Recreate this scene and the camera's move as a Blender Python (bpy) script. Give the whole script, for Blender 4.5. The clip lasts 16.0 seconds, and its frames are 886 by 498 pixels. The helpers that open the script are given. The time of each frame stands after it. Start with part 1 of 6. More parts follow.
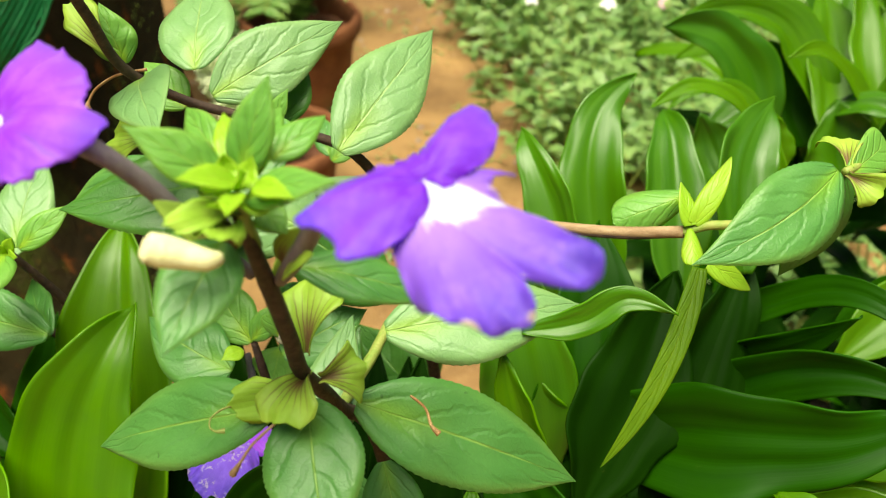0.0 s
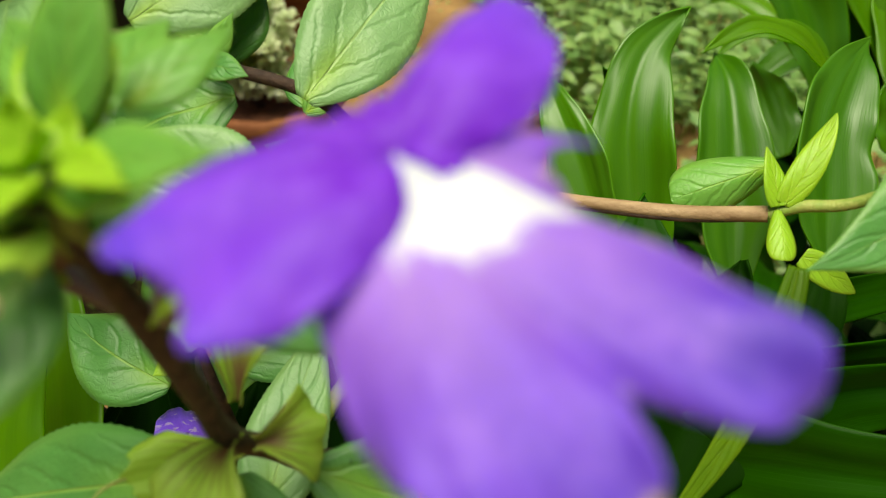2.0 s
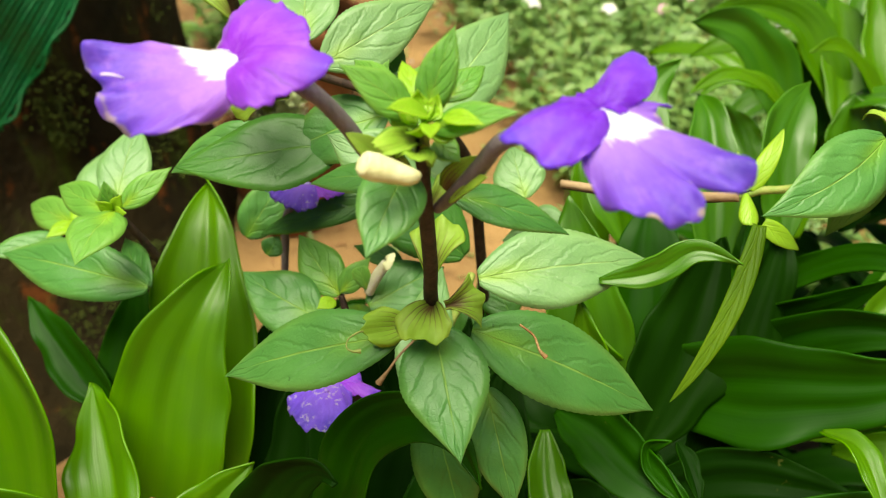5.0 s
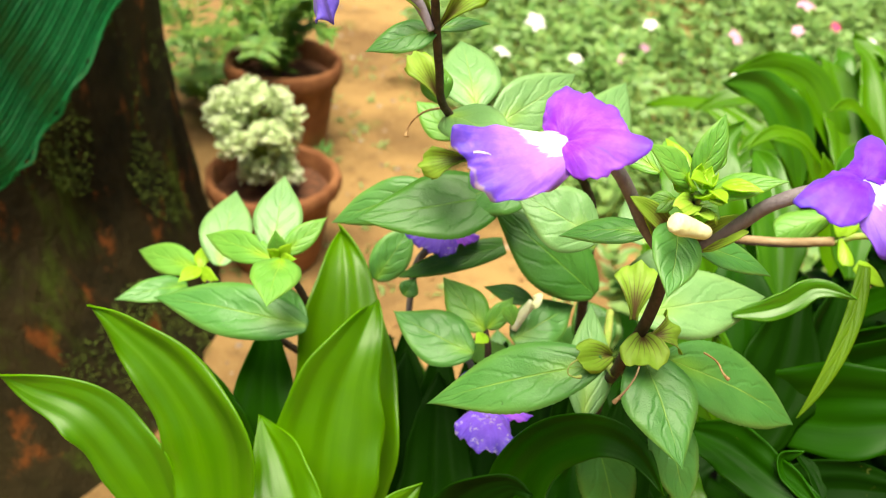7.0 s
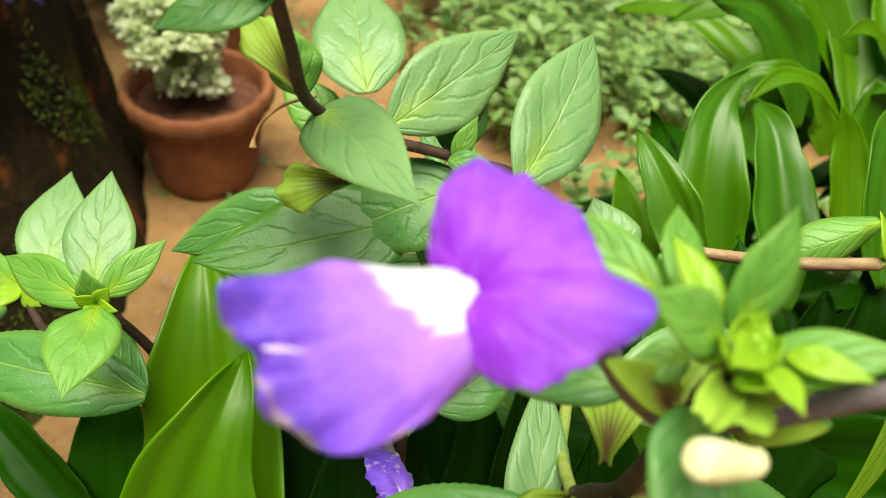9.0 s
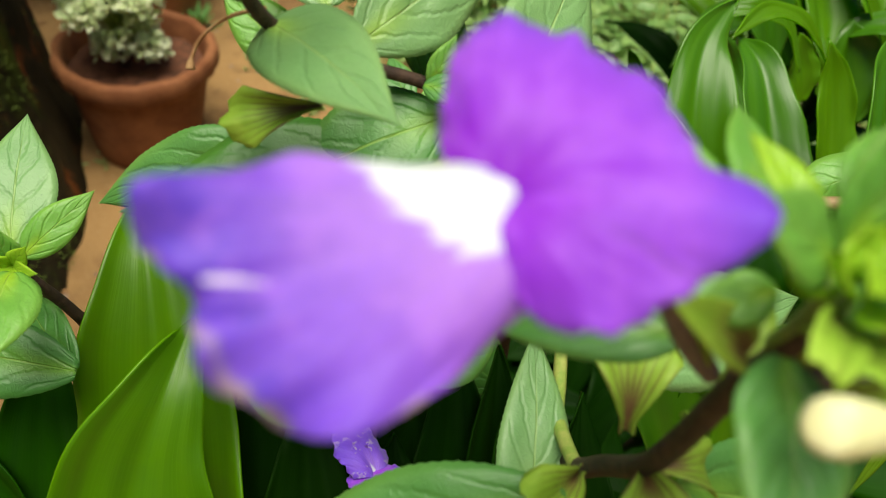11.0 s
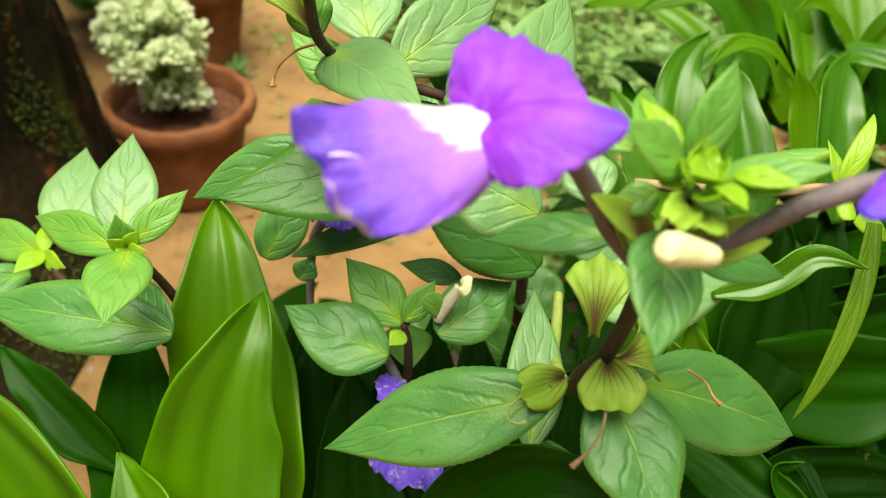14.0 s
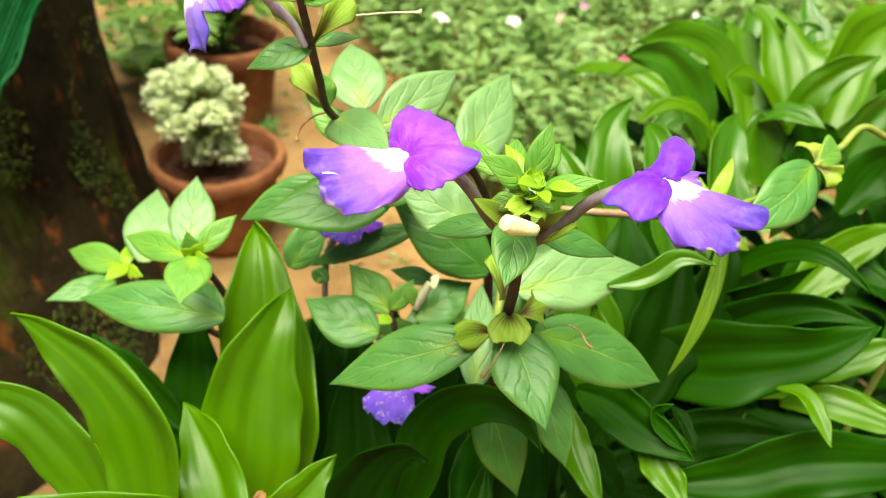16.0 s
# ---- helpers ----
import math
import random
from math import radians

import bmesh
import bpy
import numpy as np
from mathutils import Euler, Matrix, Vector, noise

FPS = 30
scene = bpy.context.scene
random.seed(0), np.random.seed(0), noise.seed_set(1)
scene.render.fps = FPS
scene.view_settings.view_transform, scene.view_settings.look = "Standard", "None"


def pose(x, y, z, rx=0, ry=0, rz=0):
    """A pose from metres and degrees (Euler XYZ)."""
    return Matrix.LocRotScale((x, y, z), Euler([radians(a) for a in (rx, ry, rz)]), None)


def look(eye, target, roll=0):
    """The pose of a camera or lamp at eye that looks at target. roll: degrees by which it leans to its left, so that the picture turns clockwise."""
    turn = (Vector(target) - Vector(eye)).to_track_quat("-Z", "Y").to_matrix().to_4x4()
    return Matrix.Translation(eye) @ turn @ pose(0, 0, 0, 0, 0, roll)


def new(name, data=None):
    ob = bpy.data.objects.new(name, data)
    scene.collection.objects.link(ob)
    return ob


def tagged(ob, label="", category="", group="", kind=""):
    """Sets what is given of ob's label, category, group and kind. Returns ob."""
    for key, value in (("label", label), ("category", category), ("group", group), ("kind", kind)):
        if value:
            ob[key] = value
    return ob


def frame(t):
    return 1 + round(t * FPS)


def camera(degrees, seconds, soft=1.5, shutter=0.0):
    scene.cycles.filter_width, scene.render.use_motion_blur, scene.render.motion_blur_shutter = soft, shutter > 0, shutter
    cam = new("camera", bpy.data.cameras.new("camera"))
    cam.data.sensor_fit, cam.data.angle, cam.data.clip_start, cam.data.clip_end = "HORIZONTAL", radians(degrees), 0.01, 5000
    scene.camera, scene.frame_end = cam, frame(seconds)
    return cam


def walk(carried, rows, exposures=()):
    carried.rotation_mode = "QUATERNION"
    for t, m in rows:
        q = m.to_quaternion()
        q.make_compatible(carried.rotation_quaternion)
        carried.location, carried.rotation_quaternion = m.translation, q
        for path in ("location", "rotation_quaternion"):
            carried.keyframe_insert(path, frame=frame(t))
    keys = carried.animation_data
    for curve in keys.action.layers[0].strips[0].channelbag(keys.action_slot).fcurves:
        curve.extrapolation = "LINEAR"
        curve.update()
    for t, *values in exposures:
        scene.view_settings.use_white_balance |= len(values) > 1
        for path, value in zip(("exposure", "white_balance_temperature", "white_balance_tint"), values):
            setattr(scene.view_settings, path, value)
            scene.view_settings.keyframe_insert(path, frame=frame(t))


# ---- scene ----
cam = camera(55.6, 16.0, soft=1.0)
PATH = [
    (0, (0.051, 0.055, 0.956), (0.014, 1.639, -0.265), 0.8),
    (0.5, (0.049, 0.075, 0.942), (0.001, 1.637, -0.306), 0.6),
    (1, (0.056, 0.097, 0.93), (0.004, 1.632, -0.352), 1.1),
    (1.5, (0.054, 0.115, 0.917), (0.018, 1.648, -0.367), 1.3),
    (2, (0.05, 0.126, 0.912), (0.006, 1.643, -0.391), 1.2),
    (2.5, (0.047, 0.13, 0.91), (0.003, 1.648, -0.391), 0.7),
    (3, (0.041, 0.125, 0.913), (0.006, 1.642, -0.389), 1.4),
    (5.5, (-0.01, -0.02, 0.971), (0.025, 1.61, -0.188), 3.2),
    (6, (-0.043, -0.045, 0.978), (0.051, 1.614, -0.136), 4.6),
    (6.5, (-0.085, -0.048, 0.98), (0.038, 1.612, -0.128), 5.3),
    (7, (-0.095, -0.022, 0.984), (0.071, 1.623, -0.141), 5.3),
    (7.5, (-0.084, 0.011, 0.992), (0.093, 1.647, -0.145), 5.5),
    (8, (-0.069, 0.045, 0.998), (0.119, 1.64, -0.195), 5.9),
    (8.5, (-0.066, 0.09, 0.983), (0.147, 1.612, -0.296), 6.5),
    (9, (-0.059, 0.116, 0.956), (0.199, 1.585, -0.377), 6.8),
    (9.5, (-0.05, 0.131, 0.941), (0.258, 1.56, -0.424), 6.8),
    (10, (-0.055, 0.139, 0.928), (0.278, 1.551, -0.449), 7.5),
    (12.5, (-0.066, 0.128, 0.924), (0.331, 1.54, -0.436), 9.3),
    (13, (-0.07, 0.114, 0.929), (0.299, 1.546, -0.417), 8.2),
    (13.5, (-0.068, 0.092, 0.944), (0.266, 1.555, -0.378), 6.7),
    (14, (-0.071, 0.072, 0.953), (0.236, 1.565, -0.342), 5.7),
    (14.5, (-0.069, 0.052, 0.964), (0.226, 1.562, -0.315), 5.2),
    (15, (-0.064, 0.027, 0.976), (0.226, 1.559, -0.276), 4.7),
    (15.5, (-0.063, -0.008, 0.995), (0.204, 1.546, -0.235), 4.0),
    (16, (-0.063, -0.045, 1.018), (0.182, 1.539, -0.179), 3.8),
]
EXPOSURES = [(0.0, 0.60, 7500, -4), (2.0, 0.10, 7500, -4), (3.0, -0.04, 7500, -6), (5.5, 0.60, 7500, -4), (7.0, 0.84, 7500, -4), (8.5, 0.64, 7300, -2), (10.0, 0.08, 7000, 0), (12.5, 0.06, 7000, 0), (14.0, 0.48, 7300, -2), (16.0, 0.78, 7500, -4)]
walk(cam, [(t, look(eye, target, roll)) for t, eye, target, roll in PATH], EXPOSURES)
# depth of field of a small phone lens, focused on the shrub
cam.data.dof.use_dof = True
cam.data.dof.focus_distance = 0.29
cam.data.dof.aperture_fstop = 15.0

# ---------------------------------------------------------------- light: bright overcast sky, high soft sun
world = bpy.data.worlds.new("overcast_sky")
scene.world = world
world.use_nodes = True
wn = world.node_tree.nodes
sky = wn.new("ShaderNodeTexSky")
sky.sky_type = "NISHITA"
sky.sun_disc = False
sky.sun_elevation = radians(78)
sky.sun_rotation = radians(209)
sky.air_density = 1.0
sky.dust_density = 5.0
wn["Background"].inputs["Strength"].default_value = 0.042
world.node_tree.links.new(sky.outputs[0], wn["Background"].inputs["Color"])

sun_data = bpy.data.lights.new("sun", "SUN")
sun_data.energy = 6.1
sun_data.angle = radians(46)
sun_data.color = (1.0, 0.95, 0.86)
sun = new("sun", sun_data)
sun.matrix_world = look((-0.45, -0.5, 5.0), (0, 0.3, 0.6))


# ---------------------------------------------------------------- materials
def material(name):
    m = bpy.data.materials.new(name)
    m.use_nodes = True
    t = m.node_tree
    return m, t, t.nodes["Principled BSDF"], t.nodes["Material Output"]


def math_node(t, op, a, b=None, c=None):
    n = t.nodes.new("ShaderNodeMath")
    n.operation = op
    for i, v in enumerate((a, b, c)):
        if v is None:
            continue
        if isinstance(v, (int, float)):
            n.inputs[i].default_value = v
        else:
            t.links.new(v, n.inputs[i])
    return n.outputs[0]


def ramp(t, value, lo, hi, a=0.0, b=1.0):
    n = t.nodes.new("ShaderNodeMapRange")
    n.interpolation_type = "SMOOTHSTEP"
    n.inputs["From Min"].default_value, n.inputs["From Max"].default_value = lo, hi
    n.inputs["To Min"].default_value, n.inputs["To Max"].default_value = a, b
    t.links.new(value, n.inputs["Value"])
    return n.outputs[0]


def mix(t, fac, a, b):
    n = t.nodes.new("ShaderNodeMix")
    n.data_type = "RGBA"
    for sock, v in ((n.inputs[0], fac), (n.inputs[6], a), (n.inputs[7], b)):
        if isinstance(v, (int, float)):
            sock.default_value = v
        elif isinstance(v, tuple):
            sock.default_value = (*v, 1.0)
        else:
            t.links.new(v, sock)
    return n.outputs[2]


def noise_tex(t, scale, detail=4.0, rough=0.6, vector=None, stretch=None):
    n = t.nodes.new("ShaderNodeTexNoise")
    n.inputs["Scale"].default_value, n.inputs["Detail"].default_value, n.inputs["Roughness"].default_value = scale, detail, rough
    if vector is None:
        vector = t.nodes.new("ShaderNodeTexCoord").outputs["Object"]
    if stretch:
        mp = t.nodes.new("ShaderNodeMapping")
        mp.inputs["Scale"].default_value = stretch
        t.links.new(vector, mp.inputs["Vector"])
        vector = mp.outputs[0]
    t.links.new(vector, n.inputs["Vector"])
    return n.outputs["Fac"]


def uv_split(t):
    uv = t.nodes.new("ShaderNodeUVMap")
    uv.uv_map = "UVMap"
    sep = t.nodes.new("ShaderNodeSeparateXYZ")
    t.links.new(uv.outputs[0], sep.inputs[0])
    return uv.outputs[0], sep.outputs[0], sep.outputs[1]


def bump(t, height, bsdf, strength, distance):
    n = t.nodes.new("ShaderNodeBump")
    n.inputs["Strength"].default_value, n.inputs["Distance"].default_value = strength, distance
    t.links.new(height, n.inputs["Height"])
    t.links.new(n.outputs[0], bsdf.inputs["Normal"])
    return n.outputs[0]


def see_through(t, bsdf, out, colour, share, normal=None):
    """Lets part of the light through a thin blade."""
    tr = t.nodes.new("ShaderNodeBsdfTranslucent")
    if isinstance(colour, tuple):
        tr.inputs["Color"].default_value = (*colour, 1)
    else:
        t.links.new(colour, tr.inputs["Color"])
    if normal is not None:
        t.links.new(normal, tr.inputs["Normal"])
    mx = t.nodes.new("ShaderNodeMixShader")
    mx.inputs[0].default_value = share
    t.links.new(bsdf.outputs[0], mx.inputs[1])
    t.links.new(tr.outputs[0], mx.inputs[2])
    t.links.new(mx.outputs[0], out.inputs["Surface"])


def leaf_material(name, dark, light, vein, veins=4.6, rough=0.46, share=0.42, puff=0.0009, base_tint=None, island=False, spec=0.8):
    """A netted blade: midrib, side veins that sweep to the tip, small puckered cells between them, blotches, specks and a change from leaf to leaf."""
    m, t, b, out = material(name)
    uv, u, v = uv_split(t)
    a = math_node(t, "ABSOLUTE", math_node(t, "SUBTRACT", v, 0.5))
    obj = t.nodes.new("ShaderNodeNewGeometry").outputs["Random Per Island"] if island else t.nodes.new("ShaderNodeObjectInfo").outputs["Random"]
    wob = math_node(t, "ADD", math_node(t, "MULTIPLY", noise_tex(t, 95, 3), 0.95), math_node(t, "MULTIPLY", obj, 3.0))
    offset = math_node(t, "MULTIPLY", ramp(t, v, 0.49, 0.51), 0.37)
    s = math_node(t, "FRACT", math_node(t, "ADD", math_node(t, "SUBTRACT", math_node(t, "MULTIPLY", u, veins), math_node(t, "MULTIPLY", math_node(t, "POWER", a, 1.15), 4.2)), math_node(t, "ADD", wob, offset)))
    d = math_node(t, "ABSOLUTE", math_node(t, "SUBTRACT", s, 0.5))
    side = math_node(t, "MULTIPLY", ramp(t, d, 0.0, 0.035, 1.0, 0.0), ramp(t, a, 0.40, 0.12))
    mid = math_node(t, "MULTIPLY", ramp(t, a, 0.003, 0.02, 1.0, 0.0), ramp(t, u, 1.0, 0.5))
    cell = t.nodes.new("ShaderNodeTexVoronoi")
    cell.feature = "DISTANCE_TO_EDGE"
    cell.inputs["Scale"].default_value = 520
    warp = t.nodes.new("ShaderNodeTexNoise")
    warp.inputs["Scale"].default_value = 260
    where = t.nodes.new("ShaderNodeTexCoord").outputs["Object"]
    t.links.new(where, warp.inputs["Vector"])
    bend = t.nodes.new("ShaderNodeVectorMath")
    bend.operation = "MULTIPLY_ADD"
    t.links.new(warp.outputs["Color"], bend.inputs[0])
    bend.inputs[1].default_value = (0.005, 0.005, 0.005)
    t.links.new(where, bend.inputs[2])
    t.links.new(bend.outputs[0], cell.inputs["Vector"])
    net = ramp(t, cell.outputs["Distance"], 0.0, 0.24)
    blotch = ramp(t, noise_tex(t, 55, 3), 0.35, 0.7)
    grain = noise_tex(t, 700, 2)
    col = mix(t, math_node(t, "MULTIPLY", math_node(t, "ADD", blotch, obj), 0.5), dark, light)
    col = mix(t, math_node(t, "MULTIPLY", grain, 0.22), col, tuple(c * 0.55 for c in dark))
    if base_tint:
        col = mix(t, math_node(t, "MULTIPLY", ramp(t, u, 0.42, 0.05), ramp(t, a, 0.28, 0.02)), col, base_tint)
    col = mix(t, math_node(t, "MULTIPLY", math_node(t, "SUBTRACT", 1.0, net), 0.10), col, tuple(c * 0.6 for c in dark))
    col = mix(t, math_node(t, "MULTIPLY", side, 0.20), col, tuple(c * 0.6 for c in dark))
    col = mix(t, math_node(t, "MULTIPLY", math_node(t, "MULTIPLY", ramp(t, a, 0.30, 0.5), ramp(t, u, 0.1, 0.8)), 0.30), col, vein)
    col = mix(t, math_node(t, "MULTIPLY", mid, 0.7), col, vein)
    speck = math_node(t, "MULTIPLY", ramp(t, noise_tex(t, 260, 2), 0.70, 0.76), ramp(t, noise_tex(t, 45, 2), 0.52, 0.60))
    col = mix(t, math_node(t, "MULTIPLY", speck, 0.7), col, tuple(c * 0.35 for c in dark))
    t.links.new(col, b.inputs["Base Color"])
    b.inputs["Roughness"].default_value = rough
    b.inputs["Specular IOR Level"].default_value = spec
    height = math_node(t, "ADD", math_node(t, "MULTIPLY", math_node(t, "MULTIPLY", ramp(t, d, 0.0, 0.20), ramp(t, a, 0.5, 0.3)), 0.42), math_node(t, "MULTIPLY", net, 0.07))
    height = math_node(t, "ADD", height, math_node(t, "MULTIPLY", noise_tex(t, 210, 2), 0.22))
    height = math_node(t, "SUBTRACT", height, math_node(t, "MULTIPLY", mid, 0.4))
    n = bump(t, height, b, 0.6, puff)
    see_through(t, b, out, mix(t, 0.5, col, vein), share, n)
    return m


def strap_material(name, dark, light, rough=0.27, share=0.22, spec=0.9, glow=(0.22, 0.58, 0.012)):
    """A glossy blade: broad soft pleats, fine parallel veins that break up its sheen, a thin pale margin, a few scars."""
    m, t, b, out = material(name)
    uv, u, v = uv_split(t)
    obj = t.nodes.new("ShaderNodeObjectInfo").outputs["Random"]
    shift = t.nodes.new("ShaderNodeCombineXYZ")
    t.links.new(math_node(t, "MULTIPLY", obj, 40.0), shift.inputs[0])
    moved = t.nodes.new("ShaderNodeVectorMath")
    t.links.new(uv, moved.inputs[0])
    t.links.new(shift.outputs[0], moved.inputs[1])
    pleat = noise_tex(t, 1.0, 1, 0.4, moved.outputs[0], (0.7, 7.0, 1.0))
    fine = noise_tex(t, 1.0, 2, 0.6, moved.outputs[0], (1.6, 62.0, 1.0))
    lines = math_node(t, "SINE", math_node(t, "ADD", math_node(t, "MULTIPLY", v, 190.0), math_node(t, "MULTIPLY", fine, 5.0)))
    blotch = noise_tex(t, 30, 3)
    a = math_node(t, "ABSOLUTE", math_node(t, "SUBTRACT", v, 0.5))
    k = math_node(t, "ADD", math_node(t, "MULTIPLY", ramp(t, pleat, 0.2, 0.8), 0.35), math_node(t, "MULTIPLY", obj, 0.45))
    col = mix(t, k, dark, light)
    col = mix(t, math_node(t, "MULTIPLY", ramp(t, blotch, 0.4, 0.75), 0.25), col, tuple(c * 0.75 for c in dark))
    col = mix(t, math_node(t, "MULTIPLY", ramp(t, fine, 0.45, 0.7), 0.07), col, tuple(c * 1.5 for c in light))
    col = mix(t, math_node(t, "MULTIPLY", ramp(t, lines, 0.3, 1.0), 0.08), col, tuple(c * 0.6 for c in dark))
    col = mix(t, ramp(t, a, 0.492, 0.5, 0.0, 0.4), col, tuple(c * 1.5 for c in light))
    scar = math_node(t, "MULTIPLY", ramp(t, noise_tex(t, 150, 3, 0.7), 0.69, 0.73), ramp(t, noise_tex(t, 22, 2), 0.5, 0.6))
    col = mix(t, math_node(t, "MULTIPLY", scar, 0.35), col, (0.12, 0.13, 0.03))
    t.links.new(col, b.inputs["Base Color"])
    b.inputs["Specular IOR Level"].default_value = spec
    t.links.new(ramp(t, blotch, 0.3, 0.7, rough - 0.03, rough + 0.10), b.inputs["Roughness"])
    relief = math_node(t, "ADD", math_node(t, "MULTIPLY", pleat, 0.7), math_node(t, "ADD", math_node(t, "MULTIPLY", fine, 0.16), math_node(t, "MULTIPLY", lines, 0.02)))
    n = bump(t, relief, b, 0.3, 0.0010)
    see_through(t, b, out, mix(t, 0.6, col, glow), share, n)
    return m


def petal_material(name, inner, outer, edge, white=0.08, patch=0.60, share=0.5, speckle=False, torn=0.0):
    """Violet petal: a white patch at the throat, redder towards the base, bluer at the rim, with fine veins and creases."""
    m, t, b, out = material(name)
    uv, u, v = uv_split(t)
    creases = noise_tex(t, 1.0, 3, 0.6, uv, (3.5, 9.0, 1.0))
    soft = noise_tex(t, 130, 3)
    col = mix(t, ramp(t, u, 0.15, 0.8), inner, outer)
    col = mix(t, ramp(t, math_node(t, "ADD", u, math_node(t, "MULTIPLY", soft, 0.3)), 0.78, 1.15), col, edge)
    col = mix(t, math_node(t, "MULTIPLY", ramp(t, creases, 0.42, 0.62), 0.35), col, tuple(min(1, c * 1.45 + 0.05) for c in outer))
    mottle = ramp(t, noise_tex(t, 85, 4, 0.7), 0.48, 0.70)
    col = mix(t, math_node(t, "MULTIPLY", mottle, 0.42), col, tuple(min(1, c * 1.15 + 0.10) for c in inner))
    fine = noise_tex(t, 1.0, 2, 0.6, uv, (2.5, 48.0, 1.0))
    col = mix(t, math_node(t, "MULTIPLY", ramp(t, fine, 0.5, 0.66), 0.16), col, tuple(c * 0.7 for c in outer))
    if not patch:
        # one crease: its shade is painted as a thin darker line
        across = math_node(t, "ABSOLUTE", math_node(t, "SUBTRACT", math_node(t, "ADD", v, math_node(t, "MULTIPLY", soft, 0.05)), 0.71))
        fold = math_node(t, "MULTIPLY", ramp(t, across, 0.0, 0.016, 1.0, 0.0), math_node(t, "MULTIPLY", ramp(t, u, 0.38, 0.52), ramp(t, u, 0.95, 0.75)))
        col = mix(t, math_node(t, "MULTIPLY", fold, 0.4), col, tuple(c * 0.45 for c in outer))
    if patch:
        ragged = math_node(t, "MULTIPLY", creases, 0.3)
        over = math_node(t, "MULTIPLY", math_node(t, "MAXIMUM", math_node(t, "SUBTRACT", v, white), 0.0), 0.55)
        under = math_node(t, "MULTIPLY", math_node(t, "MAXIMUM", math_node(t, "SUBTRACT", white, v), 0.0), 3.0)
        reach = math_node(t, "ADD", math_node(t, "ADD", u, ragged), math_node(t, "ADD", over, under))
        pale = ramp(t, reach, patch + 0.13, patch + 0.06)
        lilac = ramp(t, reach, patch + 0.45, patch + 0.05)
        col = mix(t, math_node(t, "MULTIPLY", lilac, 0.32), col, (0.68, 0.42, 0.92))
        col = mix(t, pale, col, (0.84, 0.87, 0.95))
    if speckle:
        worn = math_node(t, "MULTIPLY", ramp(t, noise_tex(t, 330, 3, 0.7), 0.56, 0.62), ramp(t, noise_tex(t, 90, 2), 0.42, 0.55))
        col = mix(t, math_node(t, "MULTIPLY", worn, 0.7), col, (0.62, 0.52, 0.70))
        dry = ramp(t, noise_tex(t, 210, 2), 0.66, 0.72)
        col = mix(t, math_node(t, "MULTIPLY", dry, 0.7), col, (0.10, 0.03, 0.22))
    if torn:
        rim = t.nodes.new("ShaderNodeUVMap")
        rim.uv_map = "Rim"
        part_way = t.nodes.new("ShaderNodeSeparateXYZ")
        t.links.new(rim.outputs[0], part_way.inputs[0])
        frayed = math_node(t, "MULTIPLY", ramp(t, math_node(t, "ADD", part_way.outputs[0], math_node(t, "MULTIPLY", soft, 0.06)), 0.97, 1.005), ramp(t, noise_tex(t, 75, 2), 0.51, 0.57))
        col = mix(t, math_node(t, "MULTIPLY", frayed, 0.85 * torn), col, (0.66, 0.52, 0.40))
    t.links.new(col, b.inputs["Base Color"])
    b.inputs["Roughness"].default_value = 0.55
    b.inputs["Sheen Weight"].default_value = 0.25
    n = bump(t, math_node(t, "ADD", math_node(t, "ADD", creases, math_node(t, "MULTIPLY", fine, 0.25)), math_node(t, "MULTIPLY", soft, 0.6)), b, 0.4, 0.0010)
    see_through(t, b, out, col, share, n)
    return m


def plain_material(name, a, b_col, scale, rough=0.6, bump_scale=None, bump_depth=0.001, stretch=None, spec=0.4):
    m, t, b, out = material(name)
    f = ramp(t, noise_tex(t, scale, 5, 0.65, None, stretch), 0.35, 0.68)
    g = noise_tex(t, scale * 7, 3, 0.6, None, stretch)
    col = mix(t, f, a, b_col)
    col = mix(t, math_node(t, "MULTIPLY", g, 0.3), col, tuple(c * 0.5 for c in a))
    t.links.new(col, b.inputs["Base Color"])
    b.inputs["Roughness"].default_value = rough
    b.inputs["Specular IOR Level"].default_value = spec
    bump(t, noise_tex(t, bump_scale or scale * 5, 4), b, 0.6, bump_depth)
    return m


LEAF = leaf_material("shrub_leaf", (0.088, 0.295, 0.058), (0.155, 0.405, 0.098), (0.36, 0.58, 0.11), base_tint=(0.23, 0.48, 0.05))
LEAF_PALE = leaf_material("shrub_leaf_pale", (0.205, 0.42, 0.155), (0.30, 0.525, 0.21), (0.41, 0.60, 0.20), base_tint=(0.36, 0.58, 0.10), share=0.44)
# shrub leaf again, with shade mixed into a darker green
LEAF_DARK = leaf_material("shrub_leaf_shaded", (0.055, 0.22, 0.028), (0.11, 0.32, 0.045), (0.22, 0.46, 0.06))
LEAF_YOUNG = leaf_material("shrub_leaf_young", (0.19, 0.48, 0.075), (0.28, 0.58, 0.11), (0.44, 0.66, 0.12), base_tint=(0.42, 0.65, 0.045), share=0.5, veins=4)
LEAF_TIP = leaf_material("shrub_leaf_tip", (0.36, 0.64, 0.035), (0.48, 0.73, 0.05), (0.60, 0.80, 0.08), share=0.5, veins=4, puff=0.0005)
# green lowered far below the other blades to carry the clump's shade
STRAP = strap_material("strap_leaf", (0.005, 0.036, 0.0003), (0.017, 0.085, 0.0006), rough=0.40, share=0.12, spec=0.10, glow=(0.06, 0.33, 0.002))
STRAP_BRIGHT = strap_material("strap_leaf_young", (0.070, 0.215, 0.002), (0.165, 0.36, 0.004), rough=0.36, share=0.54, spec=0.65)
